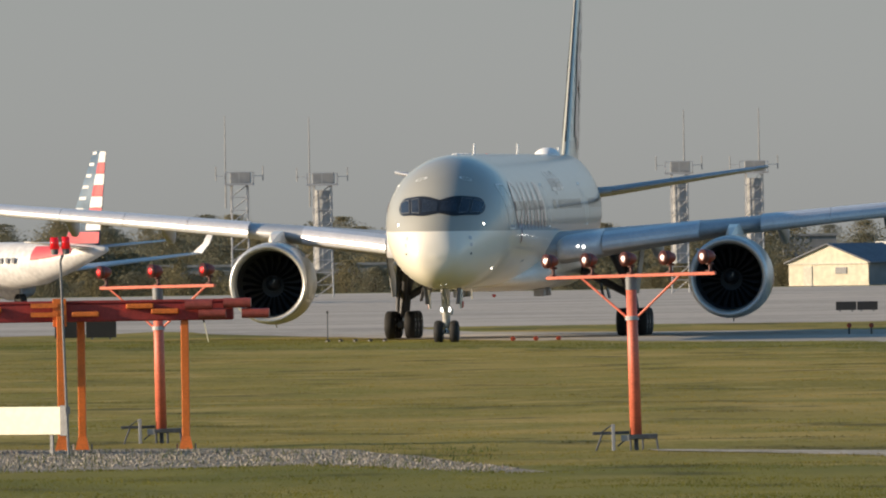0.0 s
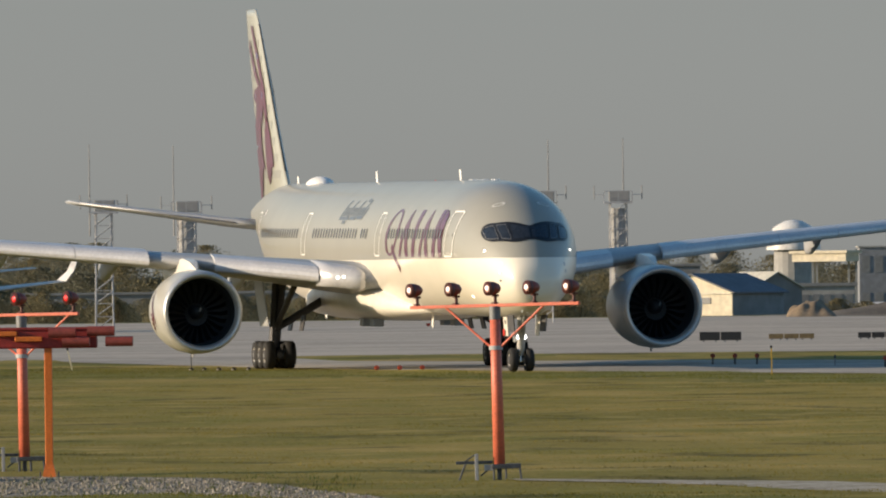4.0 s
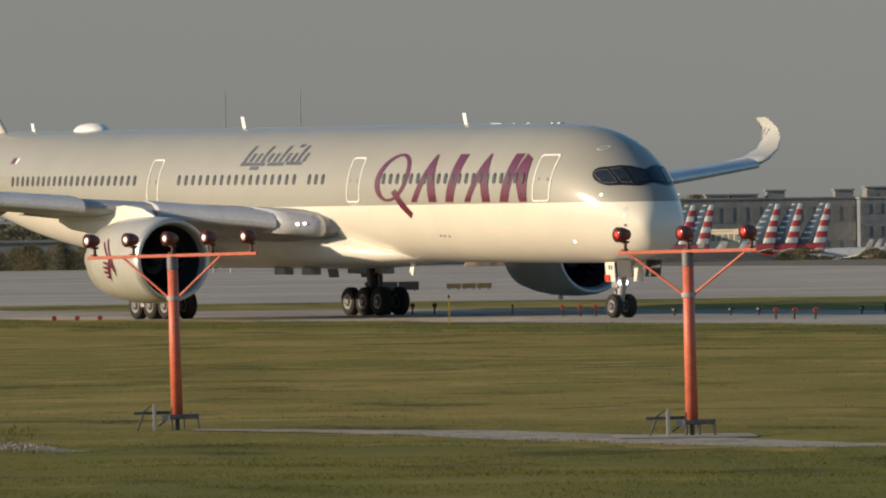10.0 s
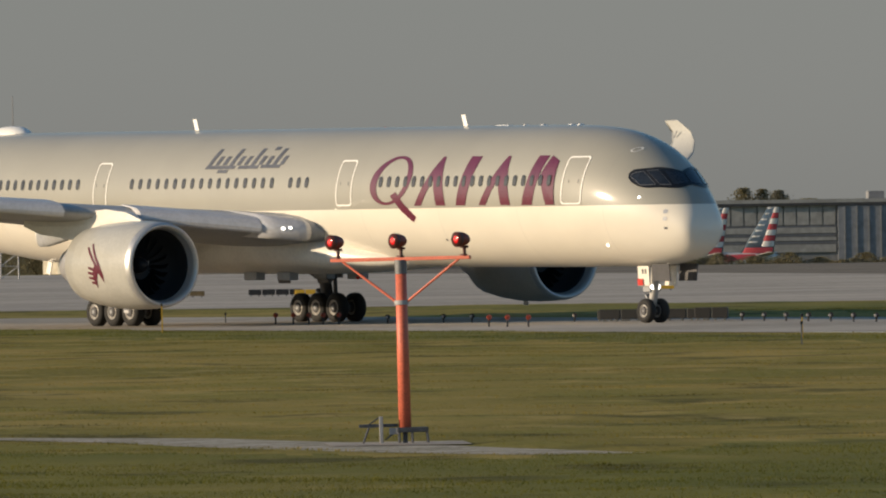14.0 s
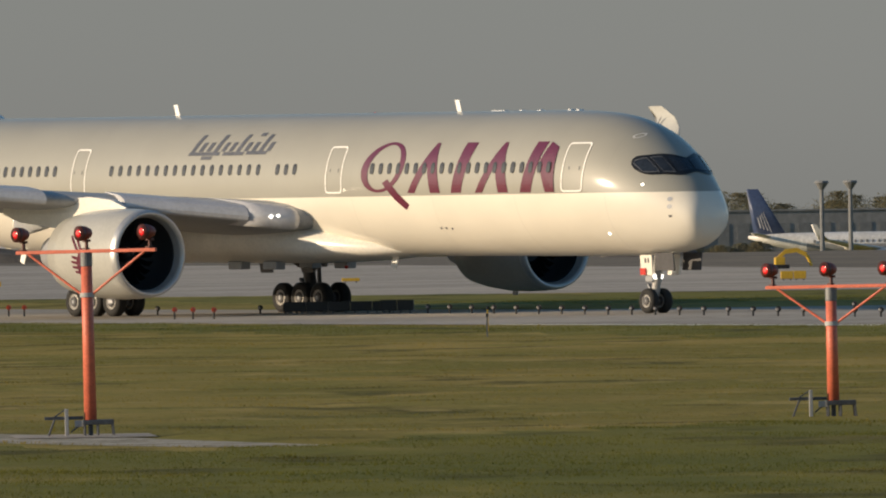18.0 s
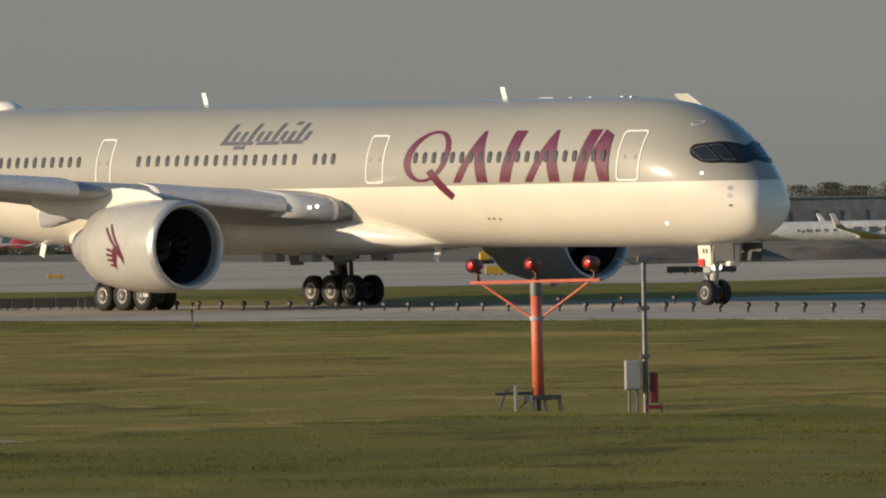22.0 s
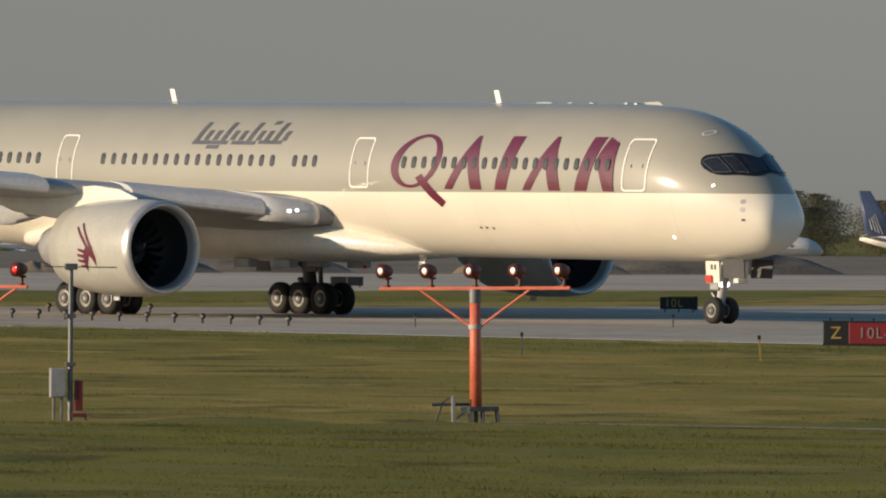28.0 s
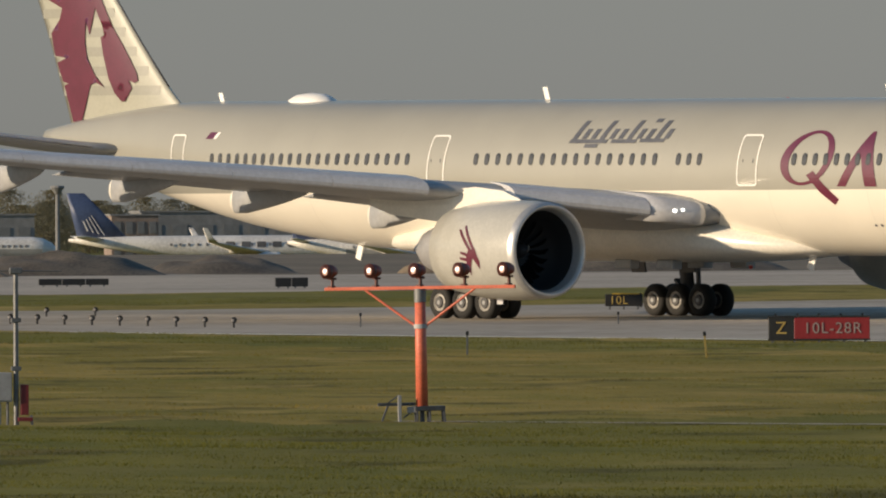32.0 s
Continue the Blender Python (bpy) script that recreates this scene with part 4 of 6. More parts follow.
sheet("earthworks", [(26, 1080), (40, 1012), (66, 927), (90, 787), (108, 747), (140, 762), (420, 902), (420, 1090), (26, 1090)], 0.012, BARE_SOIL, "bare churned brown soil behind the apron", "soil")
PATH_OUT = ragged([(0.2, 240.6), (3.5, 237.2), (6.8, 233.6), (9.6, 226.5), (12.2, 219.0), (14.3, 212.6), (13.4, 211.8), (11.6, 213.8), (8.4, 218.5), (6.2, 224.6), (4.6, 231.0), (0.4, 238.6)], 1.2, 0.25, 3)
sheet("service_path", PATH_OUT, 0.016, PATH, "narrow concrete service path in the grass", "path")
sheet("service_path", [(35.0, 230.7), (44, 223.2), (52, 216.7), (52.4, 217.8), (44.4, 224.1), (35.4, 231.3)], 0.016, PATH, "narrow concrete service path in the grass", "path")
sheet("edge_band", [(71.6, 360.8), (72.6, 361.3), (35.6, 431.4), (34.6, 430.9)], 0.028, CREAM_BOARD, "worn pale edge stripe on the taxiway", "marking")
GRAVEL_OUT = ragged([(-30, 248), (-14, 251), (-8.5, 249), (-6.2, 245), (-4.6, 237), (-3.2, 226), (-1.2, 216), (-2.2, 215), (-5.2, 224), (-8.8, 226), (-13, 223), (-30, 223)], 1.0, 0.3, 5)
sheet("gravel_bed", GRAVEL_OUT, 0.018, GRAVEL, "bed of grey gravel round the array posts", "gravel")


LUSH_EDGE = ([-40, -9, -3, 2, 8, 11, 14, 19, 24, 30, 46, 70, 90, 130], [230, 231, 226, 221, 214, 210, 212, 221, 227, 231, 227, 221, 218, 214])
VERGE_OUT = [(90, 325), (73, 350), (49, 398), (35, 424), (22, 452), (8, 484), (-6, 508), (-16, 540), (-60, 560), (-60, 520), (-14, 490), (6, 455), (28, 405), (52, 355), (75, 312)]
FAR_VERGE_OUT = [(-30, 566), (-18, 560), (12, 600), (30, 560), (45, 515), (66, 512), (100, 540), (118, 610), (72, 576), (48, 586), (25, 596), (-4, 608)]
SECOND_PATH = [(35.0, 230.7), (44, 223.2), (52, 216.7), (52.4, 217.8), (44.4, 224.1), (35.4, 231.3)]
FX, FY = np.arange(-36.0, 122.01, 0.5), np.arange(140.0, 630.01, 1.1)      # the part of the field with its lie of the land


def within(px, py, outline):
    """Which of the points lie inside an outline."""
    got = np.zeros(px.shape, bool)
    for (x0, y0), (x1, y1) in zip(outline, outline[1:] + outline[:1]):
        if y0 != y1:
            got ^= ((y0 > py) != (y1 > py)) & (px < (x1 - x0) * (py - y0) / (y1 - y0) + x0)
    return got


def waves(px, py, sx, sy, seed):
    """Smooth random waves between -1 and 1 over the plan."""
    u, v = px * sx, py * sy
    i, j = np.floor(u), np.floor(v)
    f, g = u - i, v - j
    f, g = f * f * (3 - 2 * f), g * g * (3 - 2 * g)

    def dot(a, b):
        return np.modf(np.sin(a * 12.9898 + b * 78.233 + seed * 37.719) * 43758.5453)[0]
    return (dot(i, j) * (1 - f) + dot(i + 1, j) * f) * (1 - g) + (dot(i, j + 1) * (1 - f) + dot(i + 1, j + 1) * f) * g


GX, GY = np.meshgrid(FX, FY)
BARE = np.zeros(GX.shape, bool)
for outline in (TAXI_OUT, APRON_OUT, PATH_OUT, GRAVEL_OUT, SECOND_PATH):
    BARE |= within(GX, GY, outline)
BARE |= within(GX, GY, [(8.4, 222.8), (11.8, 222.8), (11.8, 227.0), (8.4, 227.0)])
GRASSY = 1.0 - BARE
for _ in range(2):
    q = np.pad(GRASSY, 1, mode="edge")
    GRASSY = np.minimum(GRASSY, (q[:-2, 1:-1] + q[2:, 1:-1] + q[1:-1, :-2] + q[1:-1, 2:]) / 4)
GRASSY[:2], GRASSY[-2:], GRASSY[:, :2], GRASSY[:, -2:] = 0, 0, 0, 0
LIE = 0.028 + 0.055 * waves(GX, GY, 0.16, 0.055, 1.3) + 0.034 * waves(GX, GY, 0.42, 0.13, 5.1) + 0.020 * waves(GX, GY, 0.9, 0.30, 8.7)
LIE = np.clip(LIE, 0, 0.11) * GRASSY


def is_lush(px, py):
    """Where the darker, unmown grass grows: the near strip and the verges, with frayed edges."""
    j = 3.0 * waves(px, py, 0.5, 0.03, 3.0) + 3.0 * waves(px, py, 1.9, 0.2, 9.0)
    return (py + j < np.interp(px, *LUSH_EDGE)) | within(px + j * 0.4, py + j * 1.2, VERGE_OUT) | within(px, py + j, FAR_VERGE_OUT)


def ground_sheet():
    """One sheet of turf: a fine grid with the lie of the land in the field, plain and level around it, out to the horizon."""
    ny, nx = GX.shape
    verts = np.stack([GX, GY, LIE], -1).reshape(-1, 3).tolist()
    k = (np.arange(ny - 1)[:, None] * nx + np.arange(nx - 1)[None, :]).ravel()
    faces = np.stack([k, k + 1, k + 1 + nx, k + nx], -1).tolist()
    dark = is_lush(GX[:-1, :-1] + 0.25, GY[:-1, :-1] + 0.55).ravel().astype(int).tolist()
    xs = [-2600, -900, -300, -100, float(FX[0]), float(FX[-1]), 200, 320, 700, 1400, 2800]
    ys = [-300, 0, 70, float(FY[0]), float(FY[-1]), 900, 1080, 1120, 1160, 1210, 1270, 1340, 1420, 1510, 1600, 2000, 3000, 4700]
    for y0, y1 in zip(ys, ys[1:]):
        for x0, x1 in zip(xs, xs[1:]):
            if x0 == FX[0] and y0 == FY[0]:
                continue
            b = len(verts)
            verts += [(x0, y0, fall(y0)), (x1, y0, fall(y0)), (x1, y1, fall(y1)), (x0, y1, fall(y1))]
            faces.append((b, b + 1, b + 2, b + 3))
            dark.append(1 if y1 <= FY[0] or y0 >= 1080 else 0)
    me = bpy.data.meshes.new("ground")
    me.from_pydata(verts, [], faces)
    me.materials.append(TURF)
    me.materials.append(TURF_DARK)
    me.polygons.foreach_set("material_index", dark)
    me.polygons.foreach_set("use_smooth", [True] * len(faces))
    return tagged(new("ground", me), "mown green and straw-coloured airfield grass", "grass", kind="structure")


ground_sheet()


def scatter(name, n, area, size, material, label, category, seed):
    """Loose stones strewn over a polygon, as one heap."""
    rnd = random.Random(seed)
    verts, faces = [], []
    xs, ys = [p[0] for p in area], [p[1] for p in area]
    def inside(x, y):
        k, c = len(area), False
        for i in range(k):
            (x0, y0), (x1, y1) = area[i], area[(i + 1) % k]
            if (y0 > y) != (y1 > y) and x < (x1 - x0) * (y - y0) / (y1 - y0) + x0:
                c = not c
        return c
    made = 0
    while made < n:
        x, y = rnd.uniform(min(xs), max(xs)), rnd.uniform(min(ys), max(ys))
        if not inside(x, y):
            continue
        made += 1
        s = rnd.uniform(*size)
        b = len(verts)
        a0 = rnd.uniform(0, 6.28)
        for i in range(4):
            a = a0 + i * math.pi / 2
            verts.append((x + s * math.cos(a) * rnd.uniform(0.7, 1.2), y + s * math.sin(a) * rnd.uniform(0.7, 1.2), 0.0))
        verts.append((x + rnd.uniform(-0.3, 0.3) * s, y, s * rnd.uniform(0.6, 1.2)))
        faces += [(b + i, b + (i + 1) % 4, b + 4) for i in range(4)]
    me = bpy.data.meshes.new(name)
    me.from_pydata(verts, [], faces)
    me.materials.append(material)
    return tagged(new(name, me), label, category, kind="stuff")


STONE = mat("loose_stone", (0.10, 0.088, 0.066), 0.95, scale=2, color2=(0.36, 0.32, 0.26))
scatter("gravel_stones", 9000, [(-17, 249), (-9, 247), (-6.2, 243), (-4.6, 235), (-2.2, 221), (-3, 219), (-6, 226), (-9, 229), (-13, 227), (-17, 228)], (0.02, 0.075), STONE, "loose grey stones on the gravel bed", "gravel", 3)


def sward(name, n, y0, y1, height, lush, label, seed):
    """Short blades standing over the field, mown or unmown, as one growth."""
    r = np.random.default_rng(seed)
    y = np.sqrt(r.uniform(y0 * y0, y1 * y1, n))
    x = y * r.uniform(-0.064, 0.212, n)
    i, j = np.clip(((y - FY[0]) / 1.1).astype(int), 0, len(FY) - 2), np.clip(((x - FX[0]) / 0.5).astype(int), 0, len(FX) - 2)
    keep = (GRASSY[i, j] > 0.2) & (is_lush(x, y) == lush)
    x, y, i, j = x[keep], y[keep], i[keep], j[keep]
    thick = waves(x, y, 0.5, 0.16, 1.7)
    keep = thick + r.uniform(-0.6, 0.6, len(x)) > -0.45
    x, y, i, j, thick = x[keep], y[keep], i[keep], j[keep], thick[keep]
    z = LIE[i, j]
    h = height * r.uniform(0.6, 1.15, len(x)) * (1 + 0.4 * thick)
    w, turn = r.uniform(0.007, 0.020, len(x)), r.uniform(0, math.pi, len(x))
    lx, ly = r.uniform(-1.2, 1.2, len(x)) * h, r.uniform(-1.2, 1.2, len(x)) * h
    dx, dy = w * np.cos(turn), w * np.sin(turn)
    v = np.stack([np.stack([x - dx, y - dy, z - 0.015], -1), np.stack([x + dx, y + dy, z - 0.015], -1), np.stack([x + lx, y + ly, z + h], -1)], 1).reshape(-1, 3)
    me = bpy.data.meshes.new(name)
    me.from_pydata(v.tolist(), [], np.arange(len(v)).reshape(-1, 3).tolist())
    me.materials.append(BLADE_LUSH if lush else BLADE_MOWN)
    return tagged(new(name, me), label, "grass", kind="stuff")


BLADE_MOWN = thin_leaf(grass_paint("mown_blades", grain=0.3), 0.5)
BLADE_LUSH = thin_leaf(grass_paint("lush_blades", (0.130, 0.134, 0.030), 0.10, 0.1), 0.5)
sward("mown_grass", 330000, 200, 470, 0.036, False, "short mown green and straw grass", 5)
sward("long_grass", 260000, 150, 250, 0.036, True, "long uneven green grass in the foreground", 6)
sward("verge_grass", 260000, 300, 545, 0.075, True, "dark green grass along the pavement edge", 7)


def grass(name, n, x0, x1, d0, d1, hgt, seed, label, tints):
    """Tufts of grass blades over a fan of ground, as one growth."""
    rnd = random.Random(seed)
    verts, faces, mi = [], [], []
    for k in range(n):
        y = rnd.uniform(d0, d1)
        x = rnd.uniform(x0, x1) * y / d1
        cl = noise.noise(Vector((x * 0.22, y * 0.09, 1.7)))
        if cl < -0.25 and rnd.random() < 0.75:
            continue
        for j in range(5):
            h = hgt * rnd.uniform(0.45, 1.15) * (1 + 0.5 * cl)
            px, py = x + rnd.uniform(-0.12, 0.12), y + rnd.uniform(-0.2, 0.2)
            lean = rnd.uniform(-0.5, 0.5) * h
            w = rnd.uniform(0.006, 0.014)
            b = len(verts)
            ph = rnd.uniform(0, 3.14)
            wx, wy = w * math.cos(ph), w * math.sin(ph)
            verts += [(px - wx, py - wy, -0.01), (px + wx, py + wy, -0.01), (px + lean, py + rnd.uniform(-0.3, 0.3) * h, h)]
            faces.append((b, b + 1, b + 2))
            mi.append(rnd.choice((0, 0, 0, 1, 2)))
    me = bpy.data.meshes.new(name)
    me.from_pydata(verts, [], faces)
    for t in tints:
        me.materials.append(t)
    me.polygons.foreach_set("material_index", mi)
    return tagged(new(name, me), label, "grass", kind="stuff")


BLADES = [leaf_paint("blade_green", (0.085, 0.108, 0.025)), leaf_paint("blade_dark", (0.070, 0.090, 0.021)), leaf_paint("blade_straw", (0.17, 0.145, 0.048))]
grass("gravel_weeds", 600, -16, -3, 219, 247, 0.13, 8, "weeds growing through the gravel bed", BLADES)


# ---- approach lights ----
LAMP_DARK = mat("lamp_dark_housing", (0.10, 0.03, 0.024), 0.5, vary=0.2, scale=10)


def light_bar(x, y, n, gap, top, joint, turn, lean, lens, label, base_turn=0):
    """A pole with a crossbar of n lamps; the lamps look back along the approach."""
    t = root("approach_light", pose(x, y, 0, 0, lean, 0), label, "approach light", "approach light bars")
    w = gap * (n - 1) / 2
    bar_z = top - 0.36
    part("pole", rod((0, 0, 0.30), (0, 0, bar_z - 0.02), 0.126, 0.110, 20), ORANGE, t, "orange painted tube", True)
    part("collar", rod((0, 0, joint - 0.045), (0, 0, joint + 0.045), 0.145, None, 20), MAST_GREY, t, "pale clamp collar")
    part("cap", rod((0, 0, bar_z - 0.30), (0, 0, bar_z - 0.02), 0.122, None, 18), STEEL, t)
    c, s = math.cos(radians(turn)), math.sin(radians(turn))
    q = pose(0, 0, 0, 0, 0, -turn)
    head = part("crossbar", box(0, 0, bar_z, 2 * w + 0.30, 0.08, 0.072, bevel=0.012), ORANGE, t, "orange crossbar", m=q)
    for e in (-1, 1):
        part("strut", rod((e * (w * 0.62 if n > 3 else w * 0.92), 0, bar_z - 0.03), (e * 0.10, 0, joint), 0.026, None, 8), ORANGE, t, m=q)
    for i in range(n):
        u = -w + gap * i
        def turned(rings):
            return loft([[(r * math.cos(a), yy, top + r * math.sin(a)) for a in [2 * math.pi * k / 18 for k in range(18)]] for yy, r in rings])
        lamp = part("lamp", turned(((-0.15, 0.145), (-0.05, 0.148), (0.02, 0.128), (0.09, 0.10), (0.13, 0.06))), LAMP_BODY, t, "red-brown lamp housing", True, q @ pose(u, 0, 0, 0, 0, -26))
        part("hood", turned(((-0.185, 0.150), (-0.15, 0.155), (-0.10, 0.152), (-0.10, 0.14), (-0.15, 0.14), (-0.185, 0.146))), LAMP_DARK, lamp, smooth=True)
        part("lens", turned(((-0.152, 0.135), (-0.175, 0.11), (-0.19, 0.06), (-0.195, 0.01))), lens, lamp, "glowing lamp lens", True)
        part("bulb", rod((0, -0.212, top + 0.01), (0, -0.19, top + 0.01), 0.035, 0.05, 10), BULB if lens is LENS_WHITE else BULB_RED, lamp)
        part("bracket", box(0, 0.02, top - 0.25, 0.05, 0.06, 0.24, bevel=0.01), LAMP_DARK, lamp)
        part("yoke", box(0, 0.02, top - 0.15, 0.20, 0.07, 0.05, bevel=0.01), LAMP_DARK, lamp)
        part("foot_plate", box(0, 0.0, bar_z + 0.055, 0.12, 0.11, 0.03), LAMP_DARK, lamp)
    # tilt-down stand at the foot
    st = part("stand", box(0.15, 0, 0.29, 0.62, 0.34, 0.10, bevel=0.012), STEEL_DARK, t, "dark steel stand")
    for u in (-0.12, 0.14, 0.43):
        for v in (-0.14, 0.14):
            part("stand_leg", rod((u + 0.03 * (u > 0.3), v, 0), (u, v, 0.27), 0.022, None, 8), STEEL_DARK, st)
    part("side_beam", box(-0.53, 0, 0.385, 0.78, 0.10, 0.065, bevel=0.01), STEEL_DARK, st)
    part("side_post", box(-0.48, -0.09, 0.285, 0.075, 0.06, 0.57, bevel=0.01), GREY_BOX, st, "pale grey post")
    part("gusset", box(-0.22, -0.07, 0.27, 0.20, 0.03, 0.13, bevel=0.01), GREY_BOX, st)
    part("stay", rod((-0.86, -0.05, 0), (-0.72, -0.05, 0.36), 0.022, None, 8), STEEL_DARK, st)
    part("stay", rod((-0.74, -0.05, 0.40), (-0.50, -0.05, 0.56), 0.014, None, 8), STEEL_DARK, st)
    part("brace", rod((-0.40, -0.05, 0.10), (-0.10, -0.05, 0.33), 0.016, None, 8), STEEL_DARK, st)
    part("base_hinge", rod((0, 0, 0), (0, 0, 0.30), 0.05, None, 10), STEEL_DARK, st)
    return t


RED_LABEL, WHITE_LABEL = "orange approach-light pole with three red lamps", "orange approach-light pole with five clear lamps"
light_bar(0.01, 240.0, 5, 0.951, 4.07, 2.81, 29, -1.0, LENS_WHITE, WHITE_LABEL)
light_bar(-10.80, 257.3, 3, 1.379, 3.93, 2.63, 29, -0.7, LENS_RED, RED_LABEL)
light_bar(10.27, 225.2, 3, 1.405, 4.06, 2.83, 29, -0.7, LENS_RED, RED_LABEL)
light_bar(26.14, 233.9, 3, 1.317, 3.07, 1.94, 29, -0.5, LENS_RED, RED_LABEL)
light_bar(36.24, 229.4, 5, 0.967, 3.13, 1.98, 29, -0.8, LENS_WHITE, WHITE_LABEL)
pad = sheet("base_pad", [(8.7, 223.2), (11.5, 223.2), (11.5, 226.6), (8.7, 226.6)], 0.03, CONCRETE, "small concrete pad under the light pole", "pad")


def weather_pole():
    t = root("equipment_pole", pose(27.9, 229.9, 0), "thin grey pole with a grey cabinet and red box", "equipment pole")
    part("pole", rod((0, 0, 0), (0, 0, 3.14), 0.055, 0.05, 12), STEEL, t)
    part("head", box(0, 0, 3.16, 0.26, 0.14, 0.13, bevel=0.02), STEEL, t)
    part("arm", rod((-0.55, 0, 3.16), (0.95, 0, 3.15), 0.012, None, 6), STEEL, t)
    part("band", box(0, 0, 2.15, 0.2, 0.16, 0.09, bevel=0.01), STEEL, t)
    part("band", box(0, 0, 1.16, 0.2, 0.16, 0.09, bevel=0.01), STEEL, t)
    cab = part("cabinet", box(-0.26, 0, 0.78, 0.32, 0.26, 0.60, bevel=0.015), GREY_BOX, t, "grey metal cabinet")
    part("cabinet_door", box(-0.26, -0.136, 0.78, 0.28, 0.012, 0.54), GREY_BOX, cab)
    for u in (-0.34, -0.18):
        part("cabinet_leg", rod((u, 0, 0), (u, 0, 0.5), 0.03, None, 8), STEEL, t)
    rb = part("red_box", box(0.17, 0, 0.52, 0.16, 0.2, 0.62, bevel=0.012), BOX_RED, t, "dark red box")
    part("red_foot", box(0.18, 0, 0.12, 0.30, 0.24, 0.08, bevel=0.01), BOX_RED, rb)
    part("conduit", rod((0.32, -0.05, 0), (0.30, -0.05, 0.2), 0.03, None, 8), STEEL, t)


weather_pole()


def antenna_array():
    """The end of a low antenna array: beams on paired orange posts with bright dipole covers."""
    t = root("antenna_array", pose(-12.62, 248.6, 0), "dark orange antenna array on bright orange posts", "antenna array")
    for u, d in ((0.0, -0.1), (0.40, 0.9), (2.72, 0.2), (-4.0, 0.0)):
        p = part("post", box(u, d, 1.5, 0.17, 0.15, 2.96, bevel=0.015), ORANGE_BRIGHT, t, "bright orange post")
        part("flare", loft([[(u + k * sx, d + k * sy, z) for sx, sy in ((-1, -1), (1, -1), (1, 1), (-1, 1))] for z, k in ((0.02, 0.15), (0.06, 0.145), (0.30, 0.09))]), ORANGE_BRIGHT, p)
        part("anchor", rod((u - 0.2, d, 0), (u - 0.2, d, 0.14), 0.02, None, 6), STEEL, p)
        part("anchor", rod((u + 0.2, d, 0), (u + 0.2, d, 0.14), 0.02, None, 6), STEEL, p)
    part("beam", box(-3.0, 0.3, 3.06, 13.6, 0.5, 0.42, bevel=0.04), ORANGE_DARK, t, "dark orange beam")
    part("beam_cap", box(-3.0, 0.3, 3.29, 13.6, 0.56, 0.05), ORANGE_DARK, t)
    part("end_frame", box(-0.02, -0.05, 3.06, 0.30, 0.12, 0.62, bevel=0.01), ORANGE_BRIGHT, t)
    part("end_tongue", box(-0.35, -0.1, 3.22, 0.6, 0.1, 0.10), ORANGE_BRIGHT, t)
    part("end_tongue", box(-0.35, -0.1, 3.02, 0.6, 0.1, 0.10), ORANGE_BRIGHT, t)
    for u, z in ((-1.6, 3.14), (-3.2, 3.05), (0.55, 3.02), (1.75, 3.18), (2.3, 3.06), (-4.9, 3.15), (-6.2, 3.0)):
        part("dipole_cover", box(u, -0.02, z, 0.60, 0.16, 0.11, bevel=0.02), ORANGE_BRIGHT, t, "bright orange dipole cover")
    for u, z in ((3.05, 3.19), (3.9, 3.22), (3.35, 3.0), (4.30, 2.99)):
        part("dipole_tube", rod((u - 0.30, -0.12, z), (u + 0.30, -0.16, z), 0.11, None, 14), LAMP_BODY, t, "brown dipole tube")
    return t


antenna_array()


def obstruction_light():
    t = root("obstruction_light", pose(-12.14, 241.7, 0, 0, -1.6, 0), "thin pole with two red obstruction lamps", "obstruction light")
    part("pole", rod((0, 0, 0), (0, 0, 4.2), 0.028, None, 10), STEEL, t)
    part("crook", rod((0, 0, 4.2), (0.06, 0, 4.34), 0.028, None, 8), STEEL, t)
    for u in (-0.11, 0.13):
        lamp = part("lamp_base", rod((u, 0, 4.34), (u, 0, 4.46), 0.07, 0.085, 14), STEEL, t)
        part("lamp_globe", rod((u, 0, 4.46), (u, 0, 4.72), 0.10, 0.085, 16), LENS_RED, lamp, "red ribbed lamp globe", True)
    part("junction_box", box(0.02, 0, 1.0, 0.10, 0.10, 0.16, bevel=0.01), STEEL, t)


obstruction_light()
b = tagged(part("board", box(-3.0, 0, 0.76, 6.0, 0.06, 0.60, bevel=0.01), CREAM_BOARD, m=pose(-12.36, 243.6, 0, 0, 0, -28)), "long cream marker board beside the antenna array", "board")
part("board_bracket", box(0.06, -0.02, 0.76, 0.17, 0.10, 0.66, bevel=0.01), STEEL, b)
for u in (-0.3, -4.2):
    part("board_leg", box(u, 0.05, 0.24, 0.07, 0.05, 0.48), STEEL, b)


# ---- small field lights, stakes and signs ----
def stem_light(x, y, h, lens, label, group, r=0.085):
    t = root("field_light", pose(x, y, 0), label, "runway light", group)
    part("stem", rod((0, 0, 0), (0, 0, h - 0.06), 0.042, None, 8), BLACK, t)
    part("collar", rod((0, 0, h * 0.35), (0, 0, h * 0.35 + 0.05), 0.04, None, 8), STEEL, t)
    hd = part("head", rod((0.0, -0.10, h), (0.04, 0.14, h + 0.02), r * 1.35, r * 1.0, 12), LAMP_BODY if lens is LENS_DULL else BLACK, t)
    part("lens", rod((-0.05, -0.118, h - 0.01), (-0.05, -0.10, h - 0.01), r * 0.5, r * 0.7, 12), lens, hd)
    return t


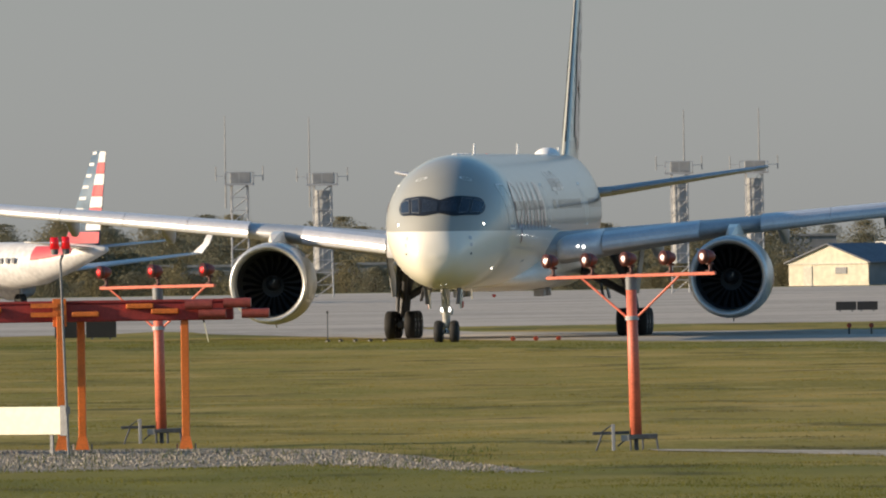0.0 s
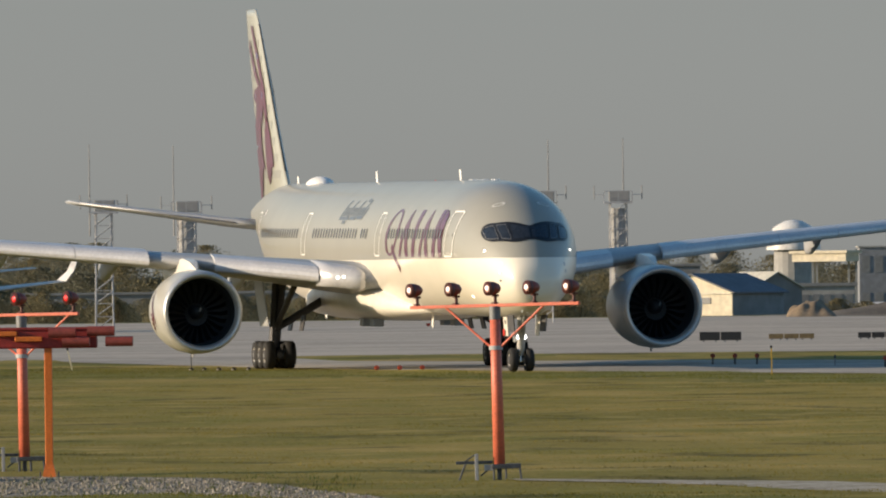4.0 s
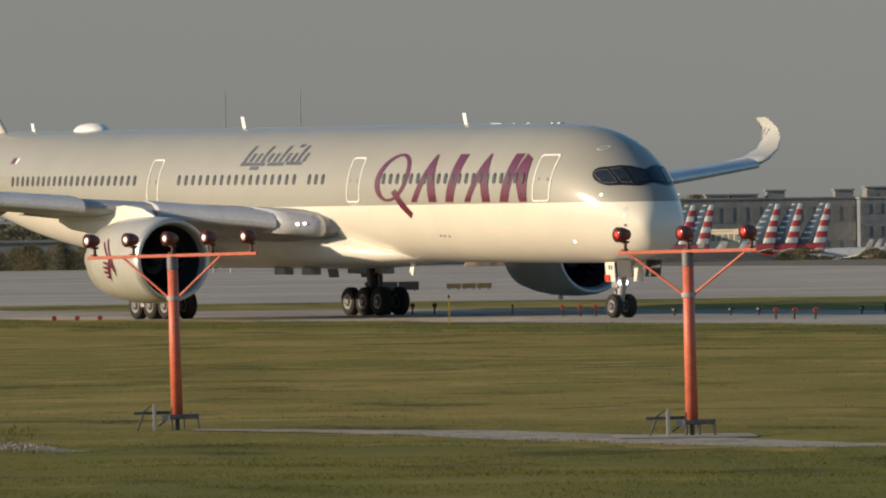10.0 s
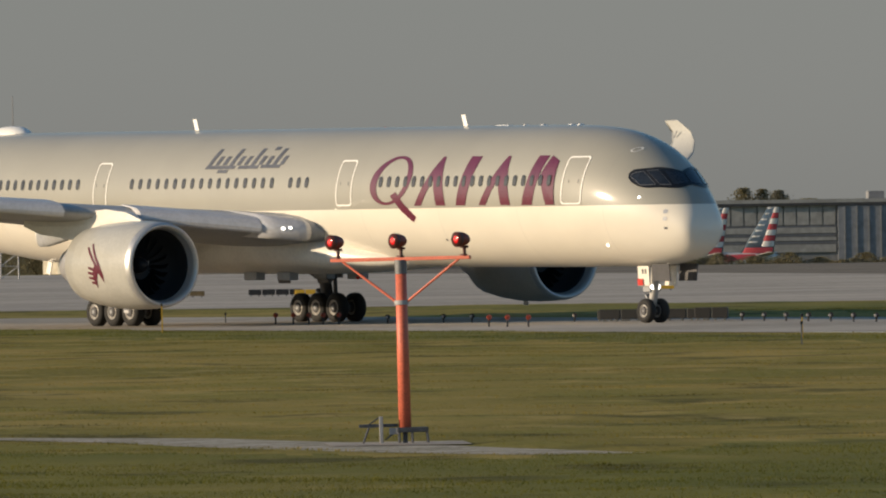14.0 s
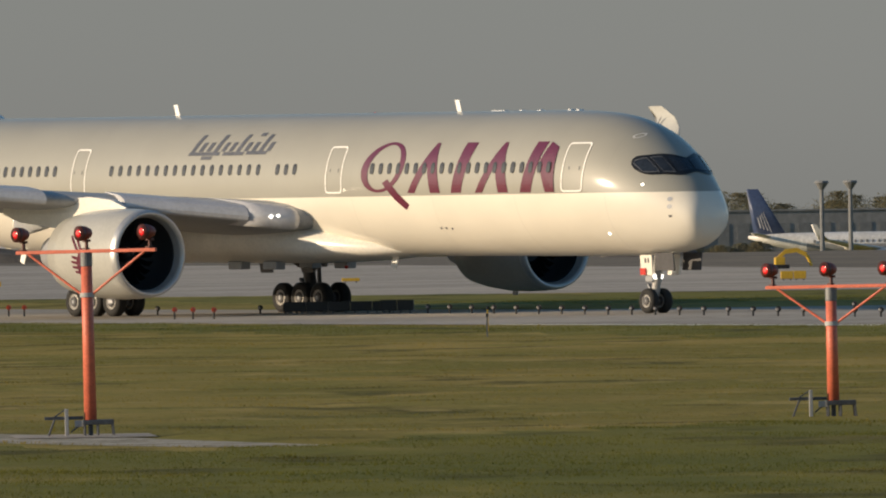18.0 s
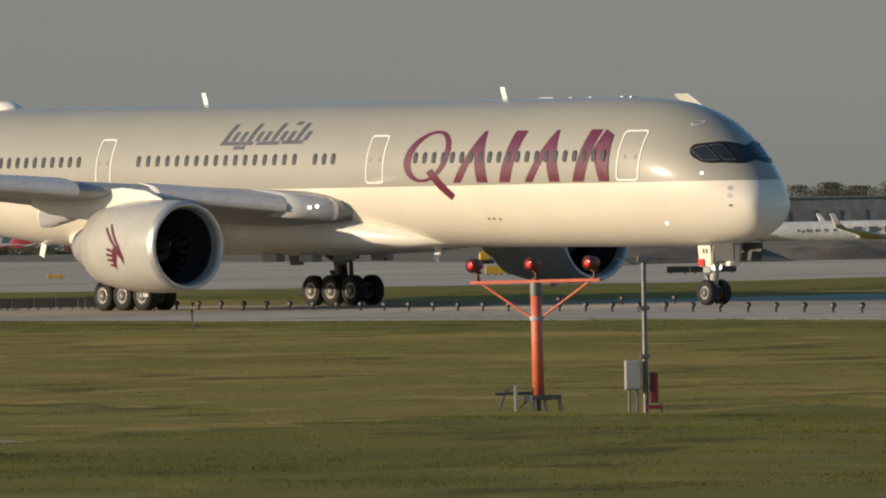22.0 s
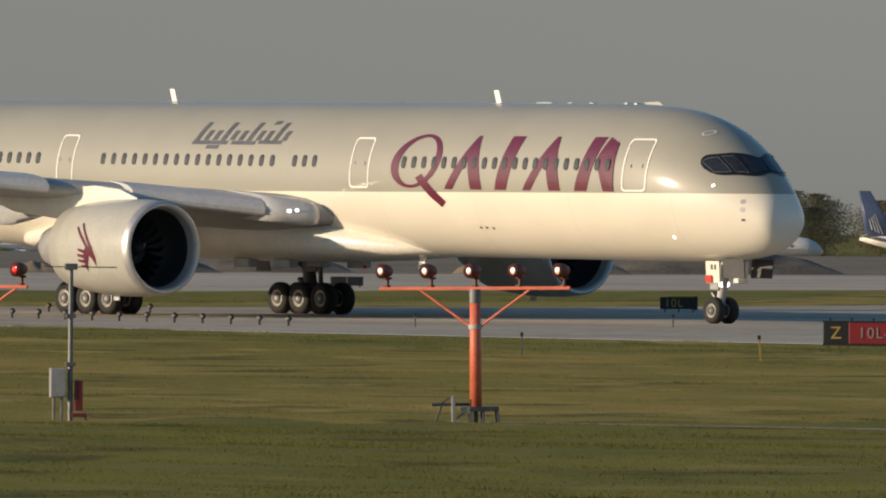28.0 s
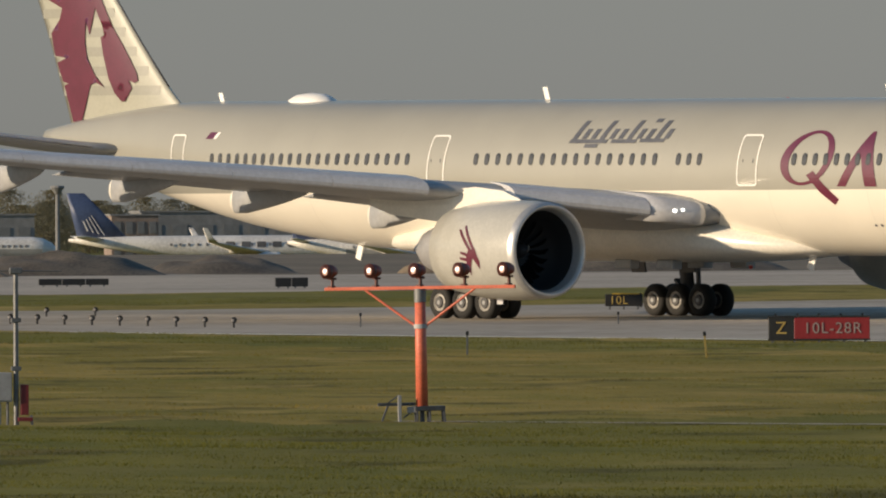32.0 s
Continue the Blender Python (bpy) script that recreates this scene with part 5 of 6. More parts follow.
LENS_DULL = mat("dull_red_lens", (0.45, 0.07, 0.03), 0.15)
GLINT = mat("small_clear_lens", (0.5, 0.45, 0.4), 0.1)
first = stem_light(36.6, 483.6, 0.30, GLINT, "small black light on a short stem", "threshold light row")
EN = 30
for k in range(1, EN):
    f = k / (EN - 1)
    copy_thing(first, pose(36.6 + (58.4 - 36.6) * f, 483.6 + (414.3 - 483.6) * f, 0))
for x, y in ((22.0, 498), (24.4, 496.5), (25.6, 495.5), (29.9, 492), (57.4, 462.5), (59.4, 462.3), (55.4, 464), (53, 466)):
    copy_thing(first, pose(x, y, 0))
red0 = stem_light(-5.5, 512.0, 0.16, LENS_DULL, "low red field light", "red light groups")
for x, y in ((-4.45, 511.4), (-3.42, 510.8)):
    copy_thing(red0, pose(x, y, 0))
red1 = stem_light(10.0, 526.0, 0.42, LENS_DULL, "red field light on a stem", "red light groups")
for x, y in ((11.0, 524.5), (12.0, 523.5), (25.2, 474), (25.9, 472.6), (26.7, 471.2)):
    copy_thing(red1, pose(x, y, 0))
for x, y in ((-14.3, 527), (-13.7, 527), (-13.0, 526.5), (-12.3, 526), (-11.6, 525.5)):
    t = copy_thing(first, pose(x, y, -0.26))
for x, y in ((17.2, 502), (17.95, 501), (18.6, 500), (19.2, 499), (19.85, 498)):
    copy_thing(red1, pose(x, y, 0))


STRAW = mat("faded_yellow_stake", (0.42, 0.30, 0.08), 0.7)


def stake(x, y, h, lean, material, label):
    t = tagged(part("marker_stake", loft([[(k * 0.026 * sx, k * 0.016 * sy, z) for sx, sy in ((-1, -1), (1, -1), (1, 1), (-1, 1))] for z, k in ((-0.02, 1), (h * 0.97, 1), (h, 0.7))]), material, m=pose(x, y, 0, 0, lean, 0)), label, "stake", "marker stakes")
    part("stake_top", box(0, 0, h + 0.03, 0.09, 0.05, 0.12, bevel=0.01), BLACK, t)
    return t


for x, y, h, lean, m, l in ((11.4, 470.5, 1.15, -1, YELLOW, "yellow marker stake in the grass"), (31.5, 389.2, 0.75, 0, STEEL, "thin weathered marker stake in the grass"), (59.4, 323, 0.70, -5, STRAW, "leaning yellow marker stake in the grass"),
                            (54.3, 335, 0.62, 0, STEEL, "thin grey marker stake in the grass"), (-14.35, 529, 1.35, 0, STEEL, "thin weathered marker stake"), (-20.2, 536, 1.0, -12, CREAM_BOARD, "leaning pale marker stake"),
                            (32.5, 401.3, 0.9, 0, YELLOW, "yellow marker stake in the grass"), (63.1, 414, 0.45, 0, STEEL, "short grey stake on the pavement"), (73.5, 418, 0.4, 0, STEEL, "short grey stake on the pavement"), (15.3, 513, 0.4, 0, STEEL, "short grey stake on the pavement")):
    stake(x, y, h, lean, m, l)


def words(text, size, m, material, parent, name="lettering"):
    cu = bpy.data.curves.new(name, "FONT")
    cu.body, cu.size, cu.extrude, cu.align_x, cu.align_y = text, size, 0.01, "CENTER", "CENTER"
    cu.space_character = 1.12
    cu.materials.append(material)
    ob = new(name, cu)
    ob.parent = parent
    ob.matrix_basis = m
    return ob


def hold_sign():
    t = root("holding_sign", pose(69.6, 358.4, 0, 0, 0, -11), "red and black taxiway holding sign reading Z 10L-28R", "airport sign")
    part("black_panel", box(-1.22, 0, 0.48, 0.82, 0.25, 0.70, bevel=0.02), BLACK, t, "black panel")
    part("red_panel", box(0.42, 0, 0.48, 2.44, 0.25, 0.70, bevel=0.02), SIGN_RED, t, "red panel")
    part("top_rail", box(0, 0, 0.85, 3.3, 0.28, 0.05), BLACK, t)
    part("bottom_rail", box(0, 0, 0.11, 3.3, 0.28, 0.06), BLACK, t)
    for u in (-1.5, -0.8, 0.0, 0.8, 1.5):
        part("foot", box(u, 0, 0.05, 0.09, 0.2, 0.12), STEEL, t)
    for u in (-1.4, -0.7, 0.0, 0.7, 1.4):
        part("top_clip", box(u, 0, 0.91, 0.07, 0.1, 0.09), BLACK, t)
    words("Z", 0.56, pose(-1.22, -0.135, 0.47, 90), STRAW, t)
    words("10L-28R", 0.50, pose(0.44, -0.135, 0.47, 90), SIGN_WHITE, t)


hold_sign()


def small_sign():
    t = root("distance_sign", pose(84.3, 478, 0, 0, 0, -10), "low black taxiway sign with yellow figures", "airport sign")
    part("panel", box(0, 0, 0.42, 1.62, 0.3, 0.52, bevel=0.02), BLACK, t)
    part("rim", box(0.15, -0.01, 0.70, 1.3, 0.31, 0.05), YELLOW, t)
    part("panel_end", box(0.72, 0, 0.42, 0.10, 0.34, 0.6), BLACK, t)
    for u in (-0.6, 0, 0.6):
        part("foot", box(u, 0, 0.08, 0.08, 0.2, 0.17), STEEL, t)
    words("10L", 0.50, pose(-0.22, -0.16, 0.41, 90), STRAW, t)


small_sign()


def panel_row(x, y, n, w, h, turn, material, label, gap=0.05):
    """A low run of boards seen from behind, each on two feet."""
    t = root("sign_back", pose(x, y, 0, 0, 0, turn), label, "airport sign", "far signs")
    for i in range(n):
        u = (i - (n - 1) / 2) * (w + gap)
        p = part("panel", box(u, 0, 0.12 + h / 2, w, 0.28, h, bevel=0.02), material, t)
        part("foot", box(u - w * 0.3, 0, 0.07, 0.08, 0.2, 0.15), STEEL, p)
        part("foot", box(u + w * 0.3, 0, 0.07, 0.08, 0.2, 0.15), STEEL, p)
    return t


panel_row(33.2, 489.5, 5, 0.92, 0.42, -14, BLACK, "row of low black boards seen from behind")
panel_row(31.6, 491.5, 3, 0.45, 0.36, -14, BLACK, "row of low black boards seen from behind")
panel_row(35.6, 488.0, 2, 0.70, 0.46, -14, BLACK, "row of low black boards seen from behind")
panel_row(13.6, 690, 2, 1.25, 0.52, 0, BLACK, "dark sign seen from behind on the apron edge")
panel_row(18.2, 700, 3, 0.9, 0.30, 0, OCHRE, "low dull ochre sign on the apron")
panel_row(24.0, 700, 4, 0.8, 0.34, 0, BLACK, "low black sign on the apron")
panel_row(25.8, 699, 2, 0.62, 0.30, 0, YELLOW, "low yellow sign on the apron")
panel_row(48.2, 700, 1, 1.1, 0.2, 0, YELLOW, "low yellow sign on the apron")
panel_row(71.5, 660, 2, 0.72, 0.46, 0, YELLOW, "low yellow sign on the apron")
panel_row(81.0, 640, 3, 1.3, 0.36, 0, BLACK, "long low black sign on the apron")
panel_row(90.2, 617, 2, 0.88, 0.5, 0, BLACK, "low black sign on the apron")
panel_row(-27.2, 560, 2, 1.5, 0.95, 0, BLACK, "pair of dark boards at the apron edge")


# ---- far airport ----
def far(x, y, z, d):
    """A place seen along the same line of sight at distance factor d."""
    return x * d, y * d, 4.4 + (z - 4.4) * d


# grey, brick, cladding and window colours carry painted haze: lifted, low in contrast
HAZE_BUILD = mat("far_grey_wall_hazed", (0.31, 0.31, 0.30), 0.9, scale=0.1)
HAZE_DARK = mat("far_dark_wall_hazed", (0.215, 0.22, 0.225), 0.9, scale=0.1)
HAZE_BRICK = mat("far_brick_wall_hazed", (0.24, 0.19, 0.16), 0.9, scale=0.1)
HAZE_CREAM = mat("far_cream_wall", (0.62, 0.56, 0.43), 0.8, scale=0.2)
SLATE = mat("slate_roof", (0.13, 0.14, 0.16), 0.8, scale=0.5)
SHED_ROOF = mat("shed_roof", (0.52, 0.50, 0.42), 0.7, scale=0.5)
HALL_BLUE = mat("far_blue_grey_cladding_hazed", (0.20, 0.215, 0.24), 0.8, scale=0.1)
FAR_GLASS = mat("far_window_hazed", (0.18, 0.185, 0.19), 0.35)
JET_SILVER = mat("jet_silver", (0.56, 0.55, 0.53), 0.4, 0.05, scale=0.3)
JET_WHITE = mat("jet_white", (0.66, 0.65, 0.62), 0.45, scale=0.3)
JET_BLUE = mat("jet_blue", (0.055, 0.08, 0.16), 0.45, scale=0.3)
GLOBE = mat("pale_tail_mark", (0.30, 0.31, 0.33), 0.5)
STRIPE_RED = mat("stripe_red", (0.46, 0.06, 0.07), 0.5)
STRIPE_BLUE = mat("stripe_blue", (0.11, 0.16, 0.21), 0.5)
# haze over the distance is painted into the leaves as pale, dulled greens
LEAF = [leaf_paint("leaf_haze_green", (0.25, 0.24, 0.17), 0.72), leaf_paint("leaf_haze_olive", (0.28, 0.25, 0.15), 0.72)]
BARK = mat("bark", (0.08, 0.065, 0.05), 0.9)


def jet(x, y, z, heading, length, style, label, belly=None):
    """A parked narrow-body jet: x forward from its middle, z up from its wheels."""
    L, r = length, 1.95
    t = root("parked_jet", pose(x, y, z, 0, 0, heading), label, "airplane", "parked airplanes")
    body_m = JET_SILVER if style == "striped" else JET_WHITE
    zc = 3.3
    rings = []
    for u, k, dz in ((0, 0.03, -0.5), (0.01, 0.3, -0.4), (0.03, 0.62, -0.22), (0.07, 0.92, -0.05), (0.12, 1, 0), (0.62, 1, 0), (0.75, 0.88, 0.2), (0.88, 0.55, 0.75), (1.0, 0.12, 1.25)):
        rings.append([(L * (0.5 - u), r * k * math.cos(a), zc + dz + r * k * math.sin(a)) for a in [2 * math.pi * i / 24 for i in range(24)]])
    part("fuselage", loft(rings), body_m, t, smooth=True)
    for i in range(24):
        for s in (-1, 1):
            part("cabin_window", box(L * 0.36 - i * L * 0.60 / 24, s * (r - 0.02), zc + 0.45, 0.42, 0.08, 0.45), FAR_GLASS, t)
    for s in (-1, 1):
        part("wing", loft([foil(le, te, s * yy, zz, 0.11) for yy, le, te, zz in ((1.2, 4.5, -3.2, 2.3), (6, 1.2, -3.6, 2.8), (16.5, -6.0, -7.7, 4.1))]), body_m, t, smooth=True)
        part("winglet", loft([foil(le, te, s * yy, zz, 0.08) for yy, le, te, zz in ((16.5, -6.0, -7.7, 4.1), (17.0, -6.9, -8.1, 4.9), (17.3, -7.9, -8.7, 6.5))]), body_m, t, smooth=True)
        part("tailplane", loft([foil(le, te, s * yy, zz, 0.09) for yy, le, te, zz in ((0.5, -L * 0.40, -L * 0.47, 4.7), (6.6, -L * 0.455, -L * 0.49, 5.2))]), body_m, t, smooth=True)
        part("engine", lathe([(6.2, 0.7), (6.3, 0.86), (5.6, 1.02), (4.0, 1.0), (2.6, 0.7)], 24), body_m, t, smooth=True, m=pose(-1.2, s * 5.4, 1.5))
        part("main_gear", rod((-1.5, s * 2.9, 0.5), (-1.5, s * 2.9, 2.2), 0.12), GEAR, t)
        part("wheel", rod((-1.5, s * 2.9 - 0.3, 0.52), (-1.5, s * 2.9 + 0.3, 0.52), 0.52, None, 18), RUBBER, t)
    part("nose_gear", rod((L * 0.38, 0, 0.4), (L * 0.38, 0, 1.8), 0.1), GEAR, t)
    part("wheel", rod((L * 0.38, -0.25, 0.36), (L * 0.38, 0.25, 0.36), 0.36, None, 16), RUBBER, t)
    le0, te0, le1, te1, z0, z1 = -L * 0.335, -L * 0.475, -L * 0.455, -L * 0.505, 4.9, 12.4
    def ring(f, g0=0.0, g1=1.0, th=0.07):
        le, te, zz = le0 + (le1 - le0) * f, te0 + (te1 - te0) * f, z0 + (z1 - z0) * f
        a, b = le + (te - le) * g0, le + (te - le) * g1
        return [(px, pz - zz, zz) for px, py, pz in foil(a, b, 0, zz, th * (le - te) / max(a - b, 0.1))]
    if style == "striped":
        fin = part("fin", loft([ring(f) for f in (0, 0.5, 1)]), STRIPE_BLUE, t, "striped tail fin", True)
        for k in range(7):
            f0, f1 = 0.16 + k * 0.12, 0.16 + k * 0.12 + 0.115
            part("fin_stripe", loft([ring(f, 0.55, 0.985, 0.105) for f in (f0, f1)]), STRIPE_RED if k % 2 else JET_WHITE, fin)
            part("fin_stripe", loft([ring(f, 0.05, 0.55, 0.095) for f in (f1 - 0.032, f1)]), JET_WHITE, fin)
        part("fin_stripe", loft([ring(f, 0.02, 0.985, 0.105) for f in (0.02, 0.14)]), STRIPE_RED, fin)
        for side in (-1, 1):
            part("tail_band", loft([[(px, side * 1.012 * r * k * math.cos(a), zc + dz + 1.012 * r * k * math.sin(a)) for a in [radians(8 + 5.5 * i) for i in range(9)]] for px, k, dz in ((-L * 0.27, 0.865, 0.225), (-L * 0.31, 0.78, 0.37), (-L * 0.34, 0.70, 0.52), (-L * 0.40, 0.51, 0.82))], cap=False, close=False), STRIPE_RED, t, "red tail band", True)
    else:
        fin = part("fin", loft([ring(f) for f in (0, 0.5, 1)]), JET_BLUE, t, "dark blue tail fin", True)
        for k in range(4):
            part("fin_mark", loft([ring(f, 0.40 + 0.1 * k, 0.46 + 0.1 * k, 0.10) for f in (0.06 + 0.03 * k, 0.5 - 0.04 * k)]), GLOBE, fin)
    if belly:
        part("belly_paint", loft([[(px, 1.012 * r * k * math.cos(a), zc + dz + 1.012 * r * k * math.sin(a)) for a in [math.pi + math.pi * i / 12 for i in range(13)]] for px, k, dz in ((L * 0.43, 0.92, -0.05), (L * 0.38, 1, 0), (-L * 0.12, 1, 0), (-L * 0.25, 0.88, 0.2))], cap=False, close=False), belly, t, "grey belly", True)
    return t


jet(-53.0, 916.4, 0.0, 124, 39.5, "striped", "silver parked jet with a red, white and blue striped tail")
K = 1.72
for x, y, hd in ((43.6, 1049, 172), (46.7, 1048.9, 172), (48.4, 1048.8, 172), (54.5, 1048, 172), (56.6, 1048, 172), (59.2, 1048, 172), (69.6, 1047, 174), (71.3, 1047.5, 174), (76.25, 1047, 174), (81.0, 1047, 174)):
    a, b, c = far(x, y, 0, K)
    jet(a - 16, b, -6.2, hd, 38, "striped", "silver parked jet with a red, white and blue striped tail")
K2 = 1.75
for x, y, hd, lift in ((110.8, 1045, -6, -5.2), (153.5, 1040, -8, -5.6), (170.3, 1036, -8, -5.2), (176.0, 1035, -8, -5.0), (200.5, 1030, -14, -4.6)):
    a, b, c = far(x, y, 0, K2)
    jet(a + 16, b, lift, hd, 38, "blue", "white parked jet with a dark blue tail", HAZE_BUILD)
wj = jet(266, 1870, -5.2, -4, 60, "blue", "long white parked jet seen from the side")
for k in range(6):
    part("title_bar", box(10 - 2.6 * k, -1.98, 3.75, 1.5, 0.06, 0.95), SCRIPT_GREY, wj)


def building(x0, x1, y, depth, z0, z1, material, label, floors, bays, name="building", roof=None, turn=0):
    """A far block with its storeys and windows as openings set into the front."""
    w = (x1 - x0) / math.cos(radians(turn))
    t = root(name, pose((x0 + x1) / 2, y, z0, 0, 0, turn), label, "building", "far buildings")
    part("wall", box(0, depth / 2, (z1 - z0) / 2, w, depth, z1 - z0), material, t)
    part("roof", box(0, depth / 2, z1 - z0 + 0.15, w + 0.5, depth + 0.5, 0.3), roof or HAZE_DARK, t)
    hh = (z1 - z0) / max(floors, 1)
    for f in range(floors):
        for b in range(bays):
            u = -w / 2 + w * (b + 0.5) / bays
            part("window", box(u, -0.04, hh * (f + 0.55), w / bays * 0.6, 0.12, hh * 0.45), FAR_GLASS, t)
    return t


def shed():
    t = root("shed", pose(18.9, 1095, 0, 0, 0, -35), "cream gabled utility shed beside the apron", "shed")
    w, h, p, d = 9.3, 2.3, 3.95, 9.0
    part("wall", loft([[(-w / 2, yy, 0), (w / 2, yy, 0), (w / 2, yy, h), (0, yy, p), (-w / 2, yy, h)] for yy in (0, d)]), HAZE_CREAM, t)
    # dark sheet on the side away from the sun, its shade painted in
    part("side_wall", box(w / 2 + 0.03, d / 2, h / 2, 0.06, d - 0.1, h - 0.1), HAZE_DARK, t, "shaded side of the shed, painted dark grey")
    for s in (-1, 1):
        part("roof", loft([[(0, yy, p + 0.16), (s * (w / 2 + 0.4), yy, h - 0.02), (s * (w / 2 + 0.4), yy, h - 0.18), (0, yy, p + 0.02)] for yy in (-0.3, d + 0.4)]), SLATE, t, "dark slate roof slope")
    part("gable_trim", box(0, -0.06, h - 0.18, w, 0.12, 0.12), SHED_ROOF, t)
    part("window", box(1.5, -0.03, 1.45, 1.3, 0.1, 0.62), FAR_GLASS, t)
    part("door", box(-2.4, -0.03, 0.95, 1.0, 0.1, 1.9), SHED_ROOF, t)


shed()


def mast(x, y, top, tip, w, label, cage=False, off=-0.3):
    """A lattice mast: four legs, braces, a railed platform and whip aerials."""
    t = root("radio_mast", pose(x, y, 0), label, "radio mast", "radio masts")
    for sx in (-1, 1):
        for sy in (-1, 1):
            part("leg", rod((sx * w / 2, sy * w / 2, 0), (sx * w * 0.42, sy * w * 0.42, top), 0.06, 0.05, 6), MAST_GREY, t)
    for i in range(9):
        z0, z1 = top * i / 9, top * (i + 1) / 9
        for s in (-1, 1):
            part("brace", rod((-w / 2, s * w / 2, z0), (w / 2, s * w / 2, z1), 0.035, None, 5), MAST_GREY, t)
            part("brace", rod((s * w / 2, -w / 2, z1), (s * w / 2, w / 2, z0), 0.035, None, 5), MAST_GREY, t)
            part("rung", rod((-w / 2, s * w / 2, z1), (w / 2, s * w / 2, z1), 0.03, None, 5), MAST_GREY, t)
    if cage:
        part("shroud", rod((0, 0, top * 0.25), (0, 0, top - 0.5), w * 0.46, w * 0.46, 14), HAZE_BUILD, t, "grey shroud")
    pf = part("platform", box(0, 0, top, w * 1.6, w * 1.6, 0.16), MAST_GREY, t)
    for s in (-1, 1):
        part("rail", box(0, s * w * 0.8, top + 1.0, w * 1.6, 0.05, 0.05), MAST_GREY, pf)
        part("rail", box(s * w * 0.8, 0, top + 0.6, 0.05, w * 1.6, 0.05), MAST_GREY, pf)
        for q in (-1, 0, 1):
            part("rail_post", box(q * w * 0.78, s * w * 0.78, top + 0.5, 0.06, 0.06, 1.0), MAST_GREY, pf)
        part("outrigger", box(s * w * 1.05, 0, top + 0.7, w * 0.6, 0.05, 0.05), MAST_GREY, pf)
        part("whip", rod((s * w * 1.32, 0, top + 0.3), (s * w * 1.32, 0, top + 1.5), 0.05, None, 6), STEEL, pf)
    part("equipment", box(0.1, 0, top + 0.58, w * 1.15, w * 0.9, 0.95, bevel=0.06), HAZE_BUILD, pf)
    part("aerial", rod((w * off, 0, top - 2.0 if off < -0.5 else top), (w * off, 0, tip), 0.075, 0.04, 6), STEEL, t)
    return t


mast(-33.0, 950, 9.85, 15.6, 1.5, "steel lattice mast with a platform and whip aerial", off=-0.78)
mast(-27.4, 1000, 10.0, 16.0, 1.7, "shrouded radio mast with a platform and whip aerial", True, -0.66)
mast(4.1, 980, 10.4, 15.9, 1.5, "shrouded radio mast with a platform and whip aerial", True, 0.3)
mast(10.8, 1000, 10.5, 16.2, 1.6, "shrouded radio mast with a platform and whip aerial", True, 0.3)

building(31.4, 37.0, 1200, 3, 5.2, 6.05, HAZE_CREAM, "cream elevated box on tall legs", 0, 0, "elevated_structure", HAZE_CREAM, -30)
for x in (33.6, 34.0, 37.4, 38.2):
    tagged(part("support_leg", box(x, 1201, 2.0, 0.24, 0.4, 6.6), HAZE_BUILD), "grey column under the elevated box", "column")
building(66.2, 82.5, 1900, 6, -5.6, 2.2, HAZE_CREAM, "cream low building with a strip of windows", 3, 16, roof=HAZE_CREAM, turn=-28)
building(67.8, 75.4, 1903, 4, 2.5, 3.4, HAZE_CREAM, "cream upper storey set back on the low building", 0, 0, roof=HAZE_CREAM, turn=-28)
building(89.2, 95.0, 1900, 5, -5.6, 1.8, HAZE_CREAM, "small cream building behind the parked jets", 3, 6, roof=HAZE_CREAM, turn=-28)
sh = root("gabled_hangar", pose(27.6, 1112, 0, 0, 0, 22), "dark grey gabled hangar beside the field", "hangar")
part("wall", loft([[(-2.6, yy, 0), (2.6, yy, 0), (2.6, yy, 2.6), (0, yy, 4.1), (-2.6, yy, 2.6)] for yy in (0, 9)]), HAZE_DARK, sh)
for s in (-1, 1):
    part("roof", loft([[(0, yy, 4.22), (s * 2.9, yy, 2.55), (s * 2.9, yy, 2.45), (0, yy, 4.12)] for yy in (-0.3, 9.3)]), SHED_ROOF, sh)
building(27.0, 35.8, 1130, 9, -1.0, 2.7, HAZE_BUILD, "long grey low hall", 1, 8)
dm = root("radar_dome", pose(39.4, 1500, -5), "white and grey domed structure far off", "dome")
part("dome", lathe([(-1.0, 3.6), (0.5, 3.5), (2.0, 2.6), (2.8, 1.2), (3.0, 0.05)], 28), JET_WHITE, dm, smooth=True, m=pose(0, 0, 13, 0, -90, 0))
part("tower", rod((0, 0, 0), (0, 0, 13), 2.6, 2.6, 20), HAZE_BUILD, dm)
building(69, 94, 2150, 14, -5.6, 8.4, HALL_BLUE, "long dark terminal block with a pale roof edge", 2, 10, roof=HAZE_BUILD)
building(94.2, 129.8, 2150, 14, -5.6, 7.4, HAZE_DARK, "long dark terminal block", 2, 14)
for x0, x1 in ((101.4, 105.6), (106.1, 111.2), (113.0, 116.4), (126.0, 129.5)):
    building(x0, x1, 2152, 8, 7.7, 8.9 if x0 > 112 else 8.2, HAZE_DARK, "dark plant room on the terminal roof", 0, 0)
building(135, 147, 2200, 14, -5.6, 9.4, HAZE_DARK, "dark upper block of the terminal", 3, 5)
building(130, 156.8, 2140, 14, -5.6, 7.3, HALL_BLUE, "long grey terminal wall with window bands", 3, 12, roof=HAZE_BUILD)
hall = root("terminal_hall", pose(178, 2136, -5.6), "big grey panelled terminal hall with a pale roof edge", "building", "far buildings")
part("wall", box(0, 9.3, 6.4, 42, 17.4, 12.8), HAZE_DARK, hall)
part("roof", box(0, 9, 13.15, 43, 19, 0.7), HAZE_BUILD, hall, "pale roof edge")
